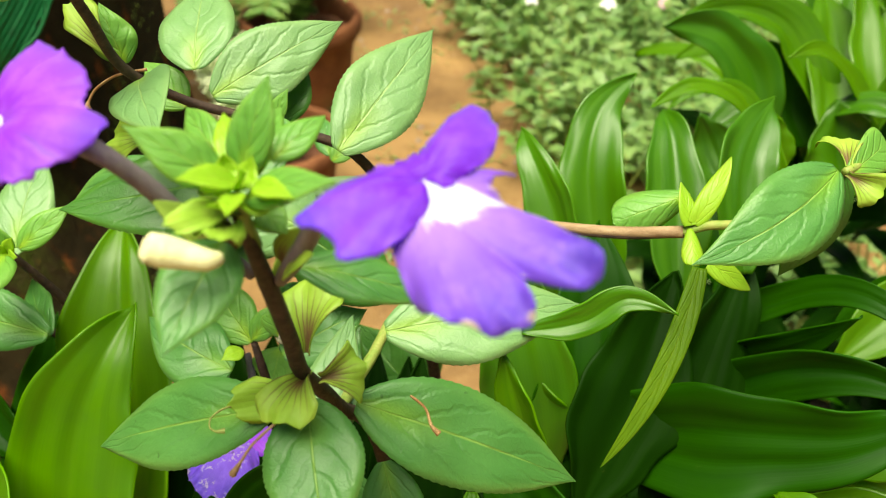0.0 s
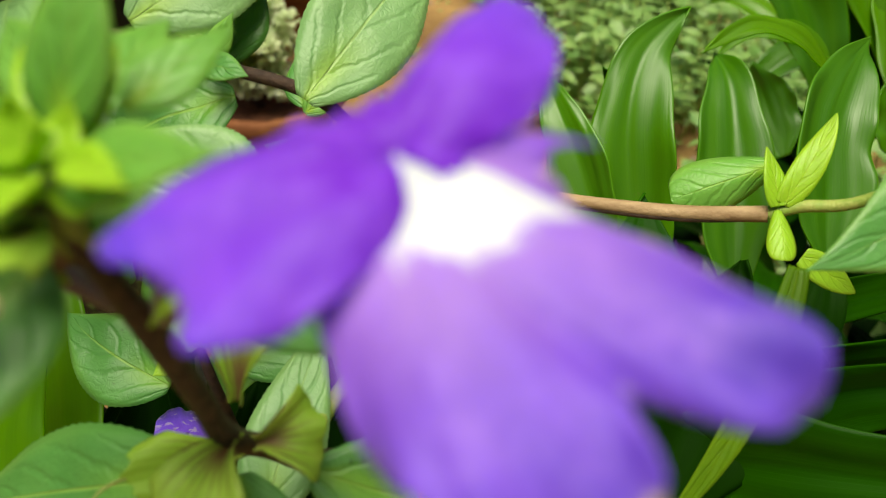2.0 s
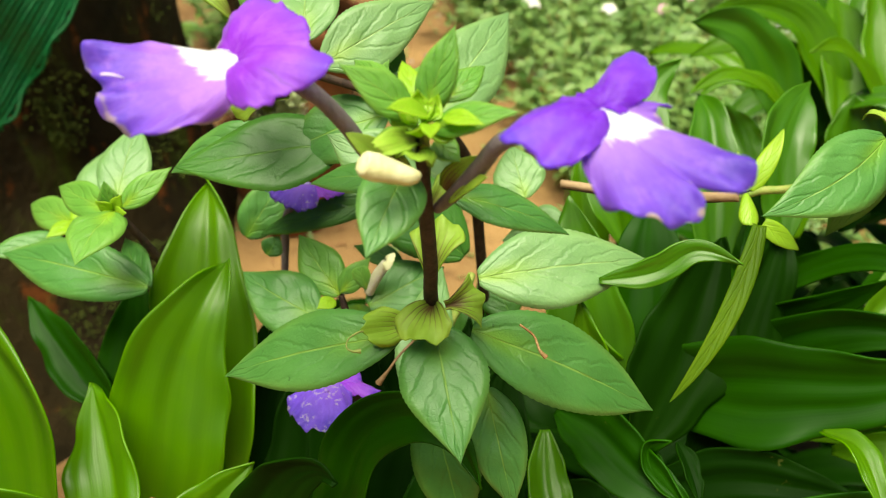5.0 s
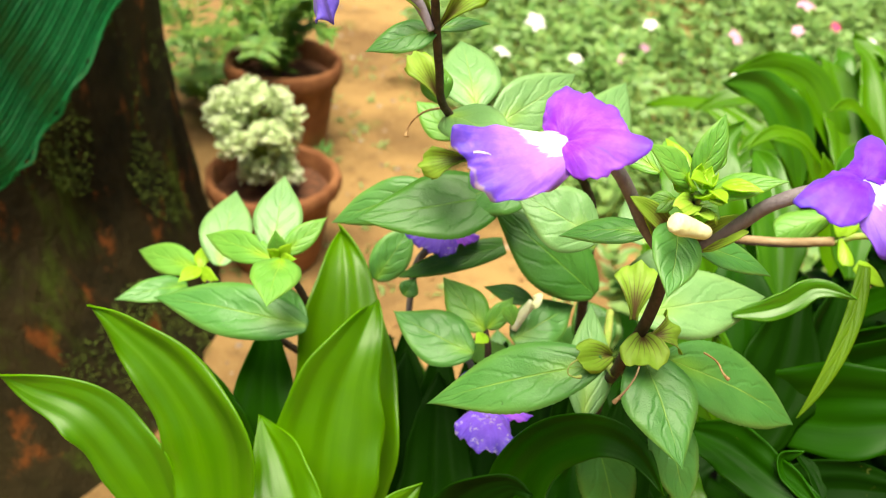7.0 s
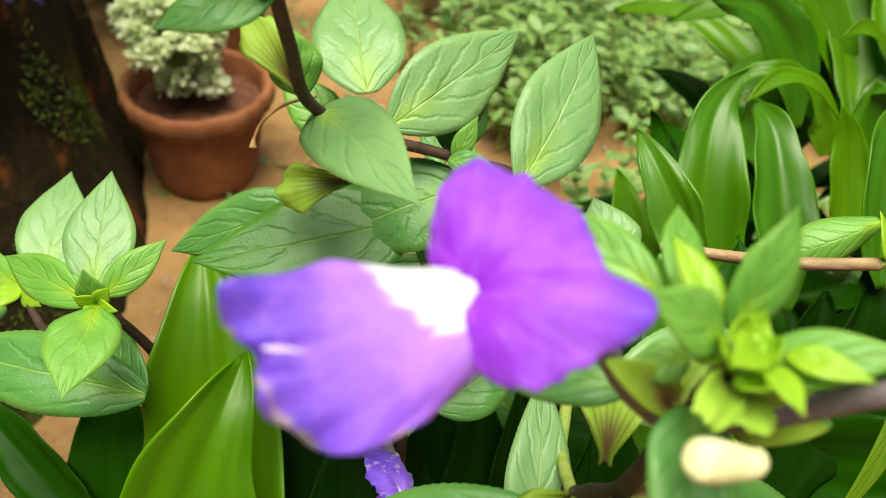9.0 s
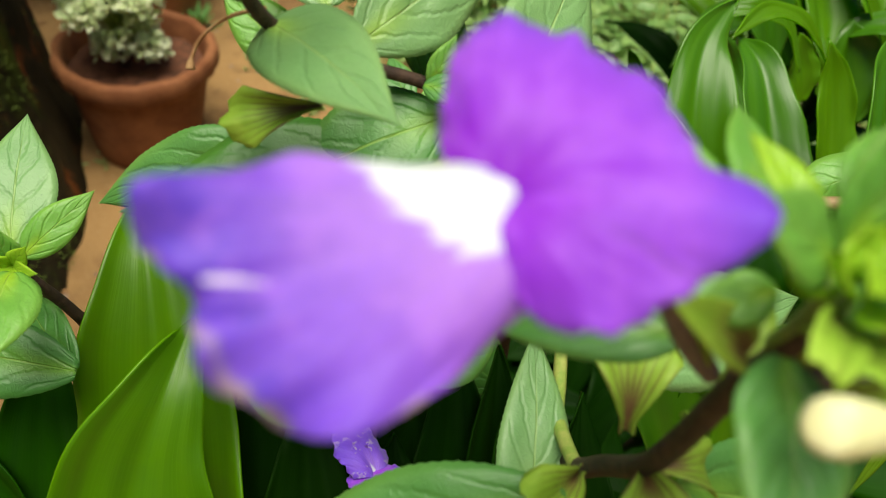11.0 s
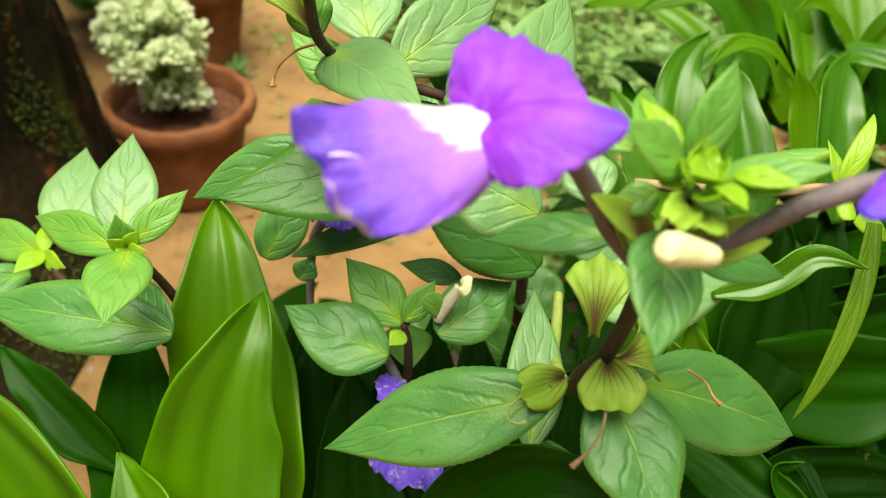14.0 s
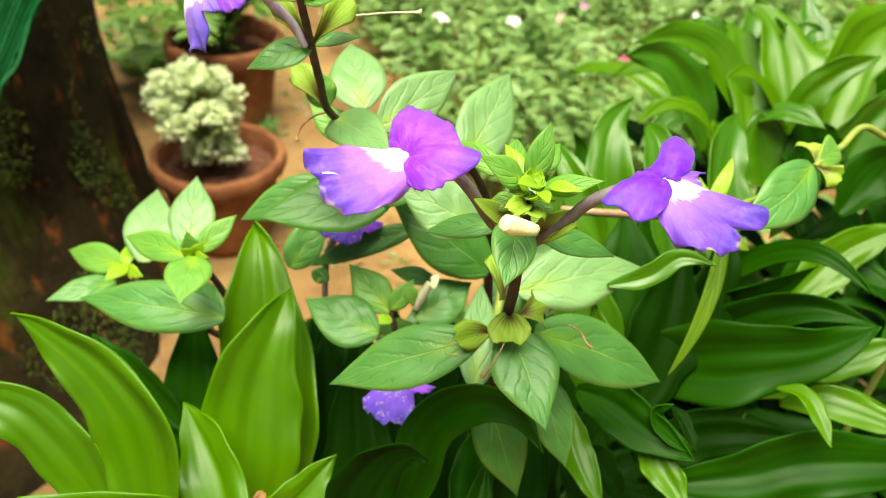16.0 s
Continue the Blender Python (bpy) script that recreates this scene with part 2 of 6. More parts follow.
STRAP_MID = strap_material("strap_leaf_upright", (0.032, 0.135, 0.002), (0.090, 0.25, 0.004), rough=0.36, share=0.35, spec=0.65)
# shaded copy of the strap leaf: deep shade is put into its colour
STRAP_DARK = strap_material("strap_leaf_shaded", (0.002, 0.014, 0.0004), (0.007, 0.032, 0.001), rough=0.45, share=0.02, spec=0.04, glow=(0.02, 0.08, 0.001))
LIP = petal_material("petal_lower_lip", (0.47, 0.145, 0.81), (0.27, 0.09, 0.79), (0.12, 0.055, 0.72), torn=0.8)
HOOD = petal_material("petal_upper_lip", (0.35, 0.015, 0.77), (0.39, 0.085, 0.87), (0.24, 0.065, 0.82), patch=0.0)
HOOD_BLUE = petal_material("petal_upper_lip_blue", (0.21, 0.004, 0.72), (0.25, 0.05, 0.86), (0.14, 0.05, 0.80), patch=0.0)
LIP_SIDE = petal_material("petal_lower_lip_wide", (0.35, 0.125, 0.77), (0.20, 0.065, 0.73), (0.10, 0.04, 0.60), white=0.28, patch=0.54, torn=1.0)
LIP_BLUE = petal_material("petal_faded", (0.28, 0.10, 0.80), (0.18, 0.065, 0.74), (0.11, 0.06, 0.62), white=0.45, patch=0.26, speckle=True)
LIP_PALE = petal_material("petal_hanging_lip", (0.42, 0.26, 0.88), (0.22, 0.13, 0.80), (0.15, 0.09, 0.70), white=0.25, patch=0.70)
TUBE = plain_material("corolla_tube", (0.13, 0.10, 0.12), (0.22, 0.18, 0.20), 160, 0.6, 900, 0.0006, (1, 1, 0.25))
TUBE_PALE = plain_material("corolla_tube_pale", (0.30, 0.24, 0.34), (0.44, 0.38, 0.47), 160, 0.6, 900, 0.0006, (1, 1, 0.25))
STEM = plain_material("stem_bark", (0.030, 0.016, 0.011), (0.080, 0.044, 0.030), 300, 0.7, 1500, 0.0007)
STEM_GREEN = plain_material("green_stem", (0.20, 0.30, 0.05), (0.34, 0.36, 0.10), 200, 0.55, 900, 0.0005)
LEAF_OLIVE = leaf_material("shrub_leaf_hanging", (0.085, 0.195, 0.006), (0.15, 0.27, 0.010), (0.22, 0.34, 0.02), spec=0.22)
TWIG = plain_material("dry_twig", (0.22, 0.13, 0.065), (0.42, 0.29, 0.17), 120, 0.7, 600, 0.0007, (0.12, 1, 1))
BUD = plain_material("bud", (0.72, 0.70, 0.36), (0.82, 0.80, 0.52), 180, 0.5, 600, 0.0004)
DRY = plain_material("withered_style", (0.35, 0.15, 0.05), (0.55, 0.34, 0.16), 200, 0.6)
PIN = plain_material("style", (0.60, 0.58, 0.38), (0.72, 0.70, 0.55), 200, 0.5)
TERRACOTTA = plain_material("terracotta", (0.19, 0.062, 0.022), (0.33, 0.13, 0.052), 14, 0.8, 160, 0.002)
POT_SOIL = plain_material("pot_soil", (0.09, 0.035, 0.018), (0.22, 0.085, 0.045), 40, 0.9, 120, 0.01)
BED_LEAF = leaf_material("bed_leaf", (0.06, 0.20, 0.028), (0.40, 0.58, 0.19), (0.50, 0.66, 0.28), share=0.4, island=True)
FERN_LEAF = leaf_material("fern_leaf", (0.09, 0.28, 0.04), (0.32, 0.50, 0.08), (0.30, 0.42, 0.10), share=0.3, island=True)
SUCCULENT = plain_material("succulent_leaf", (0.14, 0.36, 0.09), (0.32, 0.54, 0.18), 60, 0.45)
WHITE_PETAL = plain_material("white_petal", (0.72, 0.70, 0.70), (0.82, 0.80, 0.80), 80, 0.6)
CREASE = plain_material("petal_crease", (0.52, 0.40, 0.76), (0.70, 0.60, 0.86), 300, 0.6)
PINK_PETAL = plain_material("pink_petal", (0.62, 0.26, 0.46), (0.74, 0.42, 0.60), 80, 0.6)
RED_PETAL = plain_material("crimson_petal", (0.45, 0.03, 0.14), (0.58, 0.07, 0.22), 80, 0.6)
LITTER = plain_material("dry_leaf", (0.22, 0.10, 0.04), (0.38, 0.22, 0.09), 50, 0.8)
ADDED_WALL = plain_material("added_wall", (0.06, 0.07, 0.035), (0.16, 0.15, 0.10), 3, 0.9, 60, 0.01)
# near-black in place of the shade under the clumps
GAP_SHADE = plain_material("gap_shade", (0.012, 0.008, 0.004), (0.045, 0.028, 0.014), 30, 0.9, 120, 0.01)
MOSS = plain_material("moss", (0.05, 0.075, 0.008), (0.11, 0.14, 0.015), 60, 0.9)
PEBBLE = plain_material("pebble", (0.20, 0.12, 0.08), (0.42, 0.32, 0.25), 40, 0.85)


def pale_bush_material():
    """Cream-green small leaves, each a little lighter or greener than the next, greener at the foot."""
    m, t, b, out = material("pale_bush_leaf")
    uv, u, v = uv_split(t)
    each = t.nodes.new("ShaderNodeNewGeometry").outputs["Random Per Island"]
    col = mix(t, each, (0.64, 0.75, 0.42), (0.88, 0.91, 0.70))
    col = mix(t, ramp(t, u, 0.5, 0.0, 0.0, 0.5), col, (0.42, 0.58, 0.24))
    col = mix(t, math_node(t, "MULTIPLY", ramp(t, noise_tex(t, 240, 3), 0.5, 0.7), 0.3), col, (0.50, 0.64, 0.30))
    t.links.new(col, b.inputs["Base Color"])
    b.inputs["Roughness"].default_value = 0.55
    see_through(t, b, out, col, 0.45)
    return m


def calyx_material():
    """Yellow-green bract with red-brown veins that fan out from its foot."""
    m, t, b, out = material("calyx_bract")
    uv, u, v = uv_split(t)
    s = math_node(t, "FRACT", math_node(t, "ADD", math_node(t, "MULTIPLY", v, 8.0), math_node(t, "MULTIPLY", noise_tex(t, 120, 2), 0.8)))
    d = math_node(t, "ABSOLUTE", math_node(t, "SUBTRACT", s, 0.5))
    red = math_node(t, "MULTIPLY", ramp(t, d, 0.04, 0.17, 1.0, 0.0), ramp(t, u, 0.95, 0.30))
    inner = ramp(t, math_node(t, "ABSOLUTE", math_node(t, "SUBTRACT", v, 0.5)), 0.46, 0.12)
    foot = math_node(t, "MULTIPLY", math_node(t, "MULTIPLY", ramp(t, u, 0.68, 0.22), inner), 0.85)
    col = mix(t, ramp(t, noise_tex(t, 80, 3), 0.35, 0.7), (0.27, 0.46, 0.04), (0.41, 0.59, 0.08))
    col = mix(t, math_node(t, "MULTIPLY", foot, ramp(t, noise_tex(t, 160, 3), 0.1, 0.5)), col, (0.15, 0.038, 0.035))
    col = mix(t, math_node(t, "MULTIPLY", red, 0.85), col, (0.13, 0.04, 0.03))
    t.links.new(col, b.inputs["Base Color"])
    b.inputs["Roughness"].default_value = 0.55
    n = bump(t, math_node(t, "ADD", d, math_node(t, "MULTIPLY", noise_tex(t, 500, 3), 0.5)), b, 0.4, 0.0004)
    see_through(t, b, out, col, 0.3, n)
    return m


def bark_material():
    """Old bark: near black, rust and grey-green patches, moss in streaks."""
    m, t, b, out = material("mossy_bark")
    big = noise_tex(t, 5, 6, 0.65)
    rust = ramp(t, noise_tex(t, 13, 5, 0.7, None, (1, 1, 0.6)), 0.56, 0.68)
    moss = ramp(t, noise_tex(t, 7, 6, 0.7, None, (1.4, 1.4, 0.35)), 0.52, 0.70)
    pale = ramp(t, noise_tex(t, 16, 4, 0.6), 0.68, 0.76)
    col = mix(t, ramp(t, big, 0.3, 0.7), (0.008, 0.007, 0.003), (0.038, 0.026, 0.010))
    col = mix(t, math_node(t, "MULTIPLY", rust, 0.85), col, (0.19, 0.056, 0.014))
    col = mix(t, math_node(t, "MULTIPLY", moss, 0.85), col, (0.052, 0.076, 0.008))
    col = mix(t, math_node(t, "MULTIPLY", pale, 0.4), col, (0.10, 0.10, 0.06))
    t.links.new(col, b.inputs["Base Color"])
    b.inputs["Roughness"].default_value = 0.85
    b.inputs["Specular IOR Level"].default_value = 0.12
    bump(t, math_node(t, "ADD", noise_tex(t, 38, 6, 0.7, None, (1, 1, 0.45)), big), b, 0.9, 0.02)
    return m


def soil_material():
    """Red-brown garden earth: damp and dry areas, crumbs, a little moss."""
    m, t, b, out = material("garden_soil")
    big = noise_tex(t, 2.2, 6, 0.6)
    mid = noise_tex(t, 18, 6, 0.65)
    fine = noise_tex(t, 140, 4, 0.7)
    green = ramp(t, noise_tex(t, 3.4, 5, 0.65), 0.60, 0.72)
    col = mix(t, ramp(t, big, 0.32, 0.62), (0.15, 0.075, 0.025), (0.36, 0.205, 0.078))
    col = mix(t, ramp(t, mid, 0.5, 0.75, 0.0, 0.7), col, (0.11, 0.05, 0.018))
    col = mix(t, math_node(t, "MULTIPLY", ramp(t, fine, 0.5, 0.75), 0.4), col, (0.42, 0.28, 0.14))
    col = mix(t, math_node(t, "MULTIPLY", green, 0.45), col, (0.14, 0.17, 0.03))
    t.links.new(col, b.inputs["Base Color"])
    b.inputs["Roughness"].default_value = 0.9
    bump(t, math_node(t, "ADD", mid, math_node(t, "MULTIPLY", fine, 0.5)), b, 0.8, 0.012)
    return m


def net_material():
    m, t, b, out = material("shade_net")
    uv, u, v = uv_split(t)
    weave = noise_tex(t, 1.0, 2, 0.5, uv, (260.0, 60.0, 1.0))
    patch = noise_tex(t, 6, 4)
    rows = math_node(t, "SINE", math_node(t, "ADD", math_node(t, "MULTIPLY", u, 1050.0), math_node(t, "MULTIPLY", patch, 9.0)))
    col = mix(t, ramp(t, patch, 0.3, 0.7), (0.004, 0.19, 0.050), (0.010, 0.32, 0.085))
    col = mix(t, math_node(t, "MULTIPLY", ramp(t, rows, 0.2, 1.0), 0.45), col, (0.002, 0.07, 0.022))
    col = mix(t, math_node(t, "MULTIPLY", ramp(t, weave, 0.45, 0.6), 0.5), col, (0.003, 0.05, 0.018))
    t.links.new(col, b.inputs["Base Color"])
    b.inputs["Roughness"].default_value = 0.5
    n = bump(t, math_node(t, "ADD", weave, rows), b, 0.4, 0.002)
    see_through(t, b, out, (0.015, 0.25, 0.07), 0.35, n)
    return m


CALYX, BARK, SOIL, NET, PALE_BUSH = calyx_material(), bark_material(), soil_material(), net_material(), pale_bush_material()


# ---------------------------------------------------------------- builders
def root_of(ob):
    at = Vector(ob.location)
    while ob.parent:
        ob = ob.parent
        at += ob.location
    return at


def thing(name, place, label, category, group="", kind=""):
    ob = new(name)
    ob.location = place
    ob.empty_display_size = 0.02
    return tagged(ob, label, category, group, kind)


def from_arrays(name, verts, faces, mat, parent=None, label="", uvs=None, kind="", smooth=True):
    """One mesh object under a thing or part; places are given in the world."""
    verts = np.asarray(verts, float)
    if parent is not None:
        verts = verts - np.array(root_of(parent))
    me = bpy.data.meshes.new(name)
    me.from_pydata(verts.tolist(), [], faces)
    if uvs is not None:
        layer = me.uv_layers.new(name="UVMap")
        loops = np.empty(len(me.loops), int)
        me.loops.foreach_get("vertex_index", loops)
        layer.data.foreach_set("uv", np.asarray(uvs, float)[loops].ravel())
    if smooth:
        me.polygons.foreach_set("use_smooth", np.ones(len(me.polygons), bool))
    me.materials.append(mat)
    me.update()
    ob = new(name, me)
    ob.parent = parent
    return tagged(ob, label, kind=kind)


def second_uv(me, name, uvs):
    layer = me.uv_layers.new(name=name)
    loops = np.empty(len(me.loops), int)
    me.loops.foreach_get("vertex_index", loops)
    layer.data.foreach_set("uv", np.asarray(uvs, float)[loops].ravel())


def sheet(points, uv, thick):
    """A closed thin shell round a grid of points (rows, columns, 3)."""
    r, c, _ = points.shape
    du, dv = np.gradient(points, axis=0), np.gradient(points, axis=1)
    n = np.cross(du, dv)
    n /= np.maximum(np.linalg.norm(n, axis=2, keepdims=True), 1e-9)
    verts = np.concatenate([(points + n * thick / 2).reshape(-1, 3), (points - n * thick / 2).reshape(-1, 3)])
    i = np.arange(r * c).reshape(r, c)
    faces = [(i[a, b], i[a + 1, b], i[a + 1, b + 1], i[a, b + 1]) for a in range(r - 1) for b in range(c - 1)]
    k = r * c
    faces += [(q[3] + k, q[2] + k, q[1] + k, q[0] + k) for q in faces]
    rim = [*i[0, :-1], *i[:-1, -1], *i[-1, :0:-1], *i[:0:-1, 0]]
    for a, b in zip(rim, rim[1:] + rim[:1]):
        faces.append((a, b, b + k, a + k))
    return verts, [tuple(int(x) for x in f) for f in faces], np.concatenate([uv.reshape(-1, 2)] * 2)


def unit(v):
    v = np.asarray(v, float)
    return v / max(np.linalg.norm(v), 1e-9)


def outline(shape, u):
    """Half-width along a blade, 1 at the widest."""
    if shape == "strap":
        w = (0.20 + 0.80 * np.sin(np.pi / 2 * np.minimum(u / 0.40, 1))) * np.maximum(1 - np.maximum((u - 0.36) / 0.64, 0) ** 2.2, 0)
    elif shape == "calyx":
        k = np.clip((u - 0.10) / 0.70, 0, 1)
        w = 0.16 + 0.84 * k ** 1.25 - 0.10 * np.maximum(u - 0.85, 0) / 0.15
    elif shape == "bract":
        w = (0.14 + u) ** 0.95 * (1 - u) ** 0.30
    elif shape == "lance":
        w = (0.12 + u) ** 0.6 * (1 - u) ** 0.85
    else:
        w = (0.03 + u) ** 0.85 * (1 - u) ** 1.28
    return np.maximum(w / w.max(), 0.0)


def leaf(plant, base, tip, width, mat=None, up=(-0.05, -0.5, 0.85), arch=0.07, fold=0.16, wave=0.0, shape="ovate", name="leaf", label="", sway=0.0, twist=0.0, droop=0.0, via=(), grid=None):
    """A blade from its foot to its tip, through the places of via if given. up: the way its upper face looks;
    arch: how far it bows up, sway: sideways (of its length); fold: how far its halves rise; wave: ruffle of its margins; droop: how far the tip hangs."""
    mat = mat or LEAF
    if name == "calyx":
        shape = "calyx"
    base, tip = np.array(base, float), np.array(tip, float)
    length = np.linalg.norm(tip - base)
    d = unit(tip - base)
    up = unit(np.array(up, float) - np.dot(up, d) * d)
    side = np.cross(d, up)
    rng = random.Random(round(abs(base[0] * 7919 + tip[2] * 104729 + width * 15485) * 1000))
    strap = shape == "strap"
    if strap:
        twist += rng.uniform(-0.12, 0.12)
    rows, cols = grid or ((56, 11) if not strap else (40, 25))
    u, v = np.linspace(0, 1, rows), np.linspace(-1, 1, cols)
    bow = 4 * u * (1 - u)
    if via:
        line = smooth_line([tuple(base), *via, tuple(tip)], 12)
        run = np.concatenate([[0], np.cumsum(np.linalg.norm(np.diff(line, axis=0), axis=1))])
        mid = np.stack([np.interp(u * run[-1], run, line[:, k]) for k in range(3)], 1)
    else:
        mid = base + np.outer(u, d * length) + np.outer(bow * arch * length + 2.6 * droop * length * (u - u ** 3), up) + np.outer(bow * sway * length, side)
    tang = np.gradient(mid, axis=0)
    tang /= np.linalg.norm(tang, axis=1, keepdims=True)
    w = outline(shape, u) * width / 2
    if shape == "ovate":
        w = w * (1 + 0.011 * np.where(np.arange(rows) % 2, 1, -1) + 0.03 * np.sin(u * 9 + rng.random() * 6))
    pts = np.empty((rows, cols, 3))
    p1, p2 = rng.uniform(0, 6), rng.uniform(0, 6)
    left = right = np.ones(rows)
    if strap:
        left = 1 + 0.05 * np.sin(u * 12 + p1) + 0.03 * np.sin(u * 27 + p2)
        right = 1 + 0.05 * np.sin(u * 13 + p2) + 0.03 * np.sin(u * 25 + p1)
    pucker = 0.04 * width if shape == "ovate" else 0.0
    for a in range(rows):
        s = unit(np.cross(tang[a], up))
        n = np.cross(s, tang[a])
        ang = twist * u[a]
        s, n = s * math.cos(ang) + n * math.sin(ang), n * math.cos(ang) - s * math.sin(ang)
        rise = fold * np.abs(v) ** (1.3 if not strap else 1.6) * w[a] * (1 - 0.5 * u[a])
        rise = rise + wave * width * v * np.abs(v) * np.sin(u[a] * 9 + p1 + v * 0.8) + 0.25 * wave * width * np.sin(u[a] * 7 + p2)
        if strap:
            ridge = np.array([noise.noise((k * 2.0 + p1, u[a] * 1.8, p2)) + 0.22 * noise.noise((k * 5.5 + p2, u[a] * 2.0, p1)) for k in v])
            rise = rise + 0.13 * ridge * w[a] + 0.14 * np.abs(v) * w[a]
            rise = rise + 0.055 * width * np.abs(v) ** 3 * (np.sin(u[a] * 11 + p2 + 1.9 * np.sign(v)) + 0.5 * np.sin(u[a] * 23 + p1)) * min(1.0, 4 * u[a])
        elif shape == "calyx":
            rise = w[a] * (1.5 * (1 - u[a]) * v * v - 0.35 * u[a] ** 3 * np.abs(v)) + 0.07 * width * u[a] ** 2 * np.sin(v * 5.5 + p1)
        else:
            rise = rise - 0.12 * w[a] * np.abs(v) ** 3
            rise = rise + pucker * np.array([noise.noise((u[a] * 5 + p1, k * 2.2 + p2, 1.0)) for k in v]) * (w[a] / (width / 2))
        pts[a] = mid[a] + np.outer(v * w[a] * np.where(v < 0, left[a], right[a]), s) + np.outer(rise, n)
        if shape == "calyx":
            pts[a] += np.outer(length * u[a] ** 2 * (0.035 * np.cos(v * 9.4 + p2) - 0.17 * v * v), tang[a])
    uv = np.stack(np.meshgrid(u, (v + 1) / 2, indexing="ij"), -1)
    verts, faces, uvs = sheet(pts, uv, 0.0004 if not strap else 0.0008)
    return from_arrays(name, verts, faces, mat, plant, label, uvs)


def petal(parent, name, foot, p0, p1, rim, mat, cup=0.15, ruffle=0.05, label=""):
    """A petal that fans out from its foot. rim: pairs of degrees (0 towards p0, turning to p1) and metres; cup: how far it bulges."""
    foot = np.array(foot, float)
    e1 = unit(np.array(p0) - foot)
    e2 = np.array(p1, float) - foot
    e2 = unit(e2 - np.dot(e2, e1) * e1)
    n = np.cross(e1, e2)
    n = n if n[2] > 0 else -n
    degs, rads = zip(*rim)
    rows, cols = 20, 96
    th = np.linspace(degs[0], degs[-1], cols)
    r = np.interp(th, degs, rads)
    pad = np.concatenate([[r[0]], r, [r[-1]]])
    r = 0.25 * pad[:-2] + 0.5 * pad[1:-1] + 0.25 * pad[2:]
    r = r * np.array([1 + 0.035 * noise.noise((k * 0.14, max(rads) * 400, 1.0)) + 0.010 * noise.noise((k * 0.5, max(rads) * 900, 5.0)) for k in th])
    big = max(rads)
    u = np.linspace(0.02, 1, rows)
    pts = np.empty((rows, cols, 3))
    for b in range(cols):
        a = radians(th[b])
        way = e1 * math.cos(a) + e2 * math.sin(a)
        rr = u * r[b]
        lift = cup * big * np.sin(np.pi * u ** 0.85) * min(1.0, r[b] / big + 0.2)
        flat = [(k * math.cos(a) / big, k * math.sin(a) / big) for k in rr]
        lift = lift + ruffle * big * np.array([1.6 * noise.noise((x * 1.6 + big * 90, y * 1.6, 3.0)) * min(1, 3 * w) for (x, y), w in zip(flat, u)])
        lift = lift + ruffle * big * (0.8 * math.sin(th[b] * 0.26 + 2) + 0.5 * math.sin(th[b] * 0.61 + 1)) * u ** 9
        pts[:, b] = foot + np.outer(rr, way) + np.outer(lift, n)
    uv = np.stack(np.meshgrid(u, np.linspace(0, 1, cols), indexing="ij"), -1)
    rim_uv = np.concatenate([uv.reshape(-1, 2)] * 2)
    uv = uv.copy()
    uv[:, :, 0] *= r[None, :] / big
    verts, faces, uvs = sheet(pts, uv, 0.00035)
    ob = from_arrays(name, verts, faces, mat, parent, label, uvs)
    second_uv(ob.data, "Rim", rim_uv)
    return ob


def smooth_line(points, steps):
    """A curve through all points."""
    p = np.array([points[0], *points, points[-1]], float)
    out = []
    for k in range(1, len(p) - 2):
        for s in np.linspace(0, 1, steps, endpoint=False):
            a, b, c, d = p[k - 1 : k + 3]
            out.append(0.5 * (2 * b + (c - a) * s + (2 * a - 5 * b + 4 * c - d) * s * s + (3 * b - a - 3 * c + d) * s ** 3))
    out.append(p[-2])
    return np.array(out)


def tube_arrays(points, radii, sides=10, steps=8):
    line = smooth_line(points, steps)
    rad = np.interp(np.linspace(0, 1, len(line)), np.linspace(0, 1, len(radii)), radii)
    tang = np.gradient(line, axis=0)
    ref = np.array([0.3, 0.9, 0.2])
    verts, faces = [], []
    for i, (p, t, r) in enumerate(zip(line, tang, rad)):
        t = unit(t)
        a = unit(np.cross(t, ref))
        b = np.cross(t, a)
        for k in range(sides):
            g = 2 * math.pi * k / sides
            verts.append(p + (a * math.cos(g) + b * math.sin(g)) * r)
        if i:
            o = (i - 1) * sides
            faces += [(o + k, o + (k + 1) % sides, o + sides + (k + 1) % sides, o + sides + k) for k in range(sides)]
    faces.append(tuple(range(sides - 1, -1, -1)))
    faces.append(tuple(range(len(verts) - sides, len(verts))))
    return verts, faces


def tube(parent, name, points, radii, mat, label="", sides=10, steps=8):
    verts, faces = tube_arrays(points, radii, sides, steps)
    return from_arrays(name, verts, faces, mat, parent, label)


def lathe(profile, sides, centre, wobble=0.0, seed=1, scallop=0.0):
    """A turned body from (radius, height) pairs, slightly uneven."""
    rng = random.Random(seed)
    ph = rng.uniform(0, 6)
    verts, faces = [], []
    for i, (r, z) in enumerate(profile):
        for k in range(sides):
            g = 2 * math.pi * k / sides
            rr = r * (1 + wobble * math.sin(3 * g + ph) + wobble * 0.6 * math.sin(7 * g + 2 * ph) + scallop * math.sin(17 * g + 1.5 * math.sin(3 * g + ph)))
            verts.append((centre[0] + rr * math.cos(g), centre[1] + rr * math.sin(g), centre[2] + z))
        if i:
            o = (i - 1) * sides
            faces += [(o + k, o + (k + 1) % sides, o + sides + (k + 1) % sides, o + sides + k) for k in range(sides)]
    return verts, faces


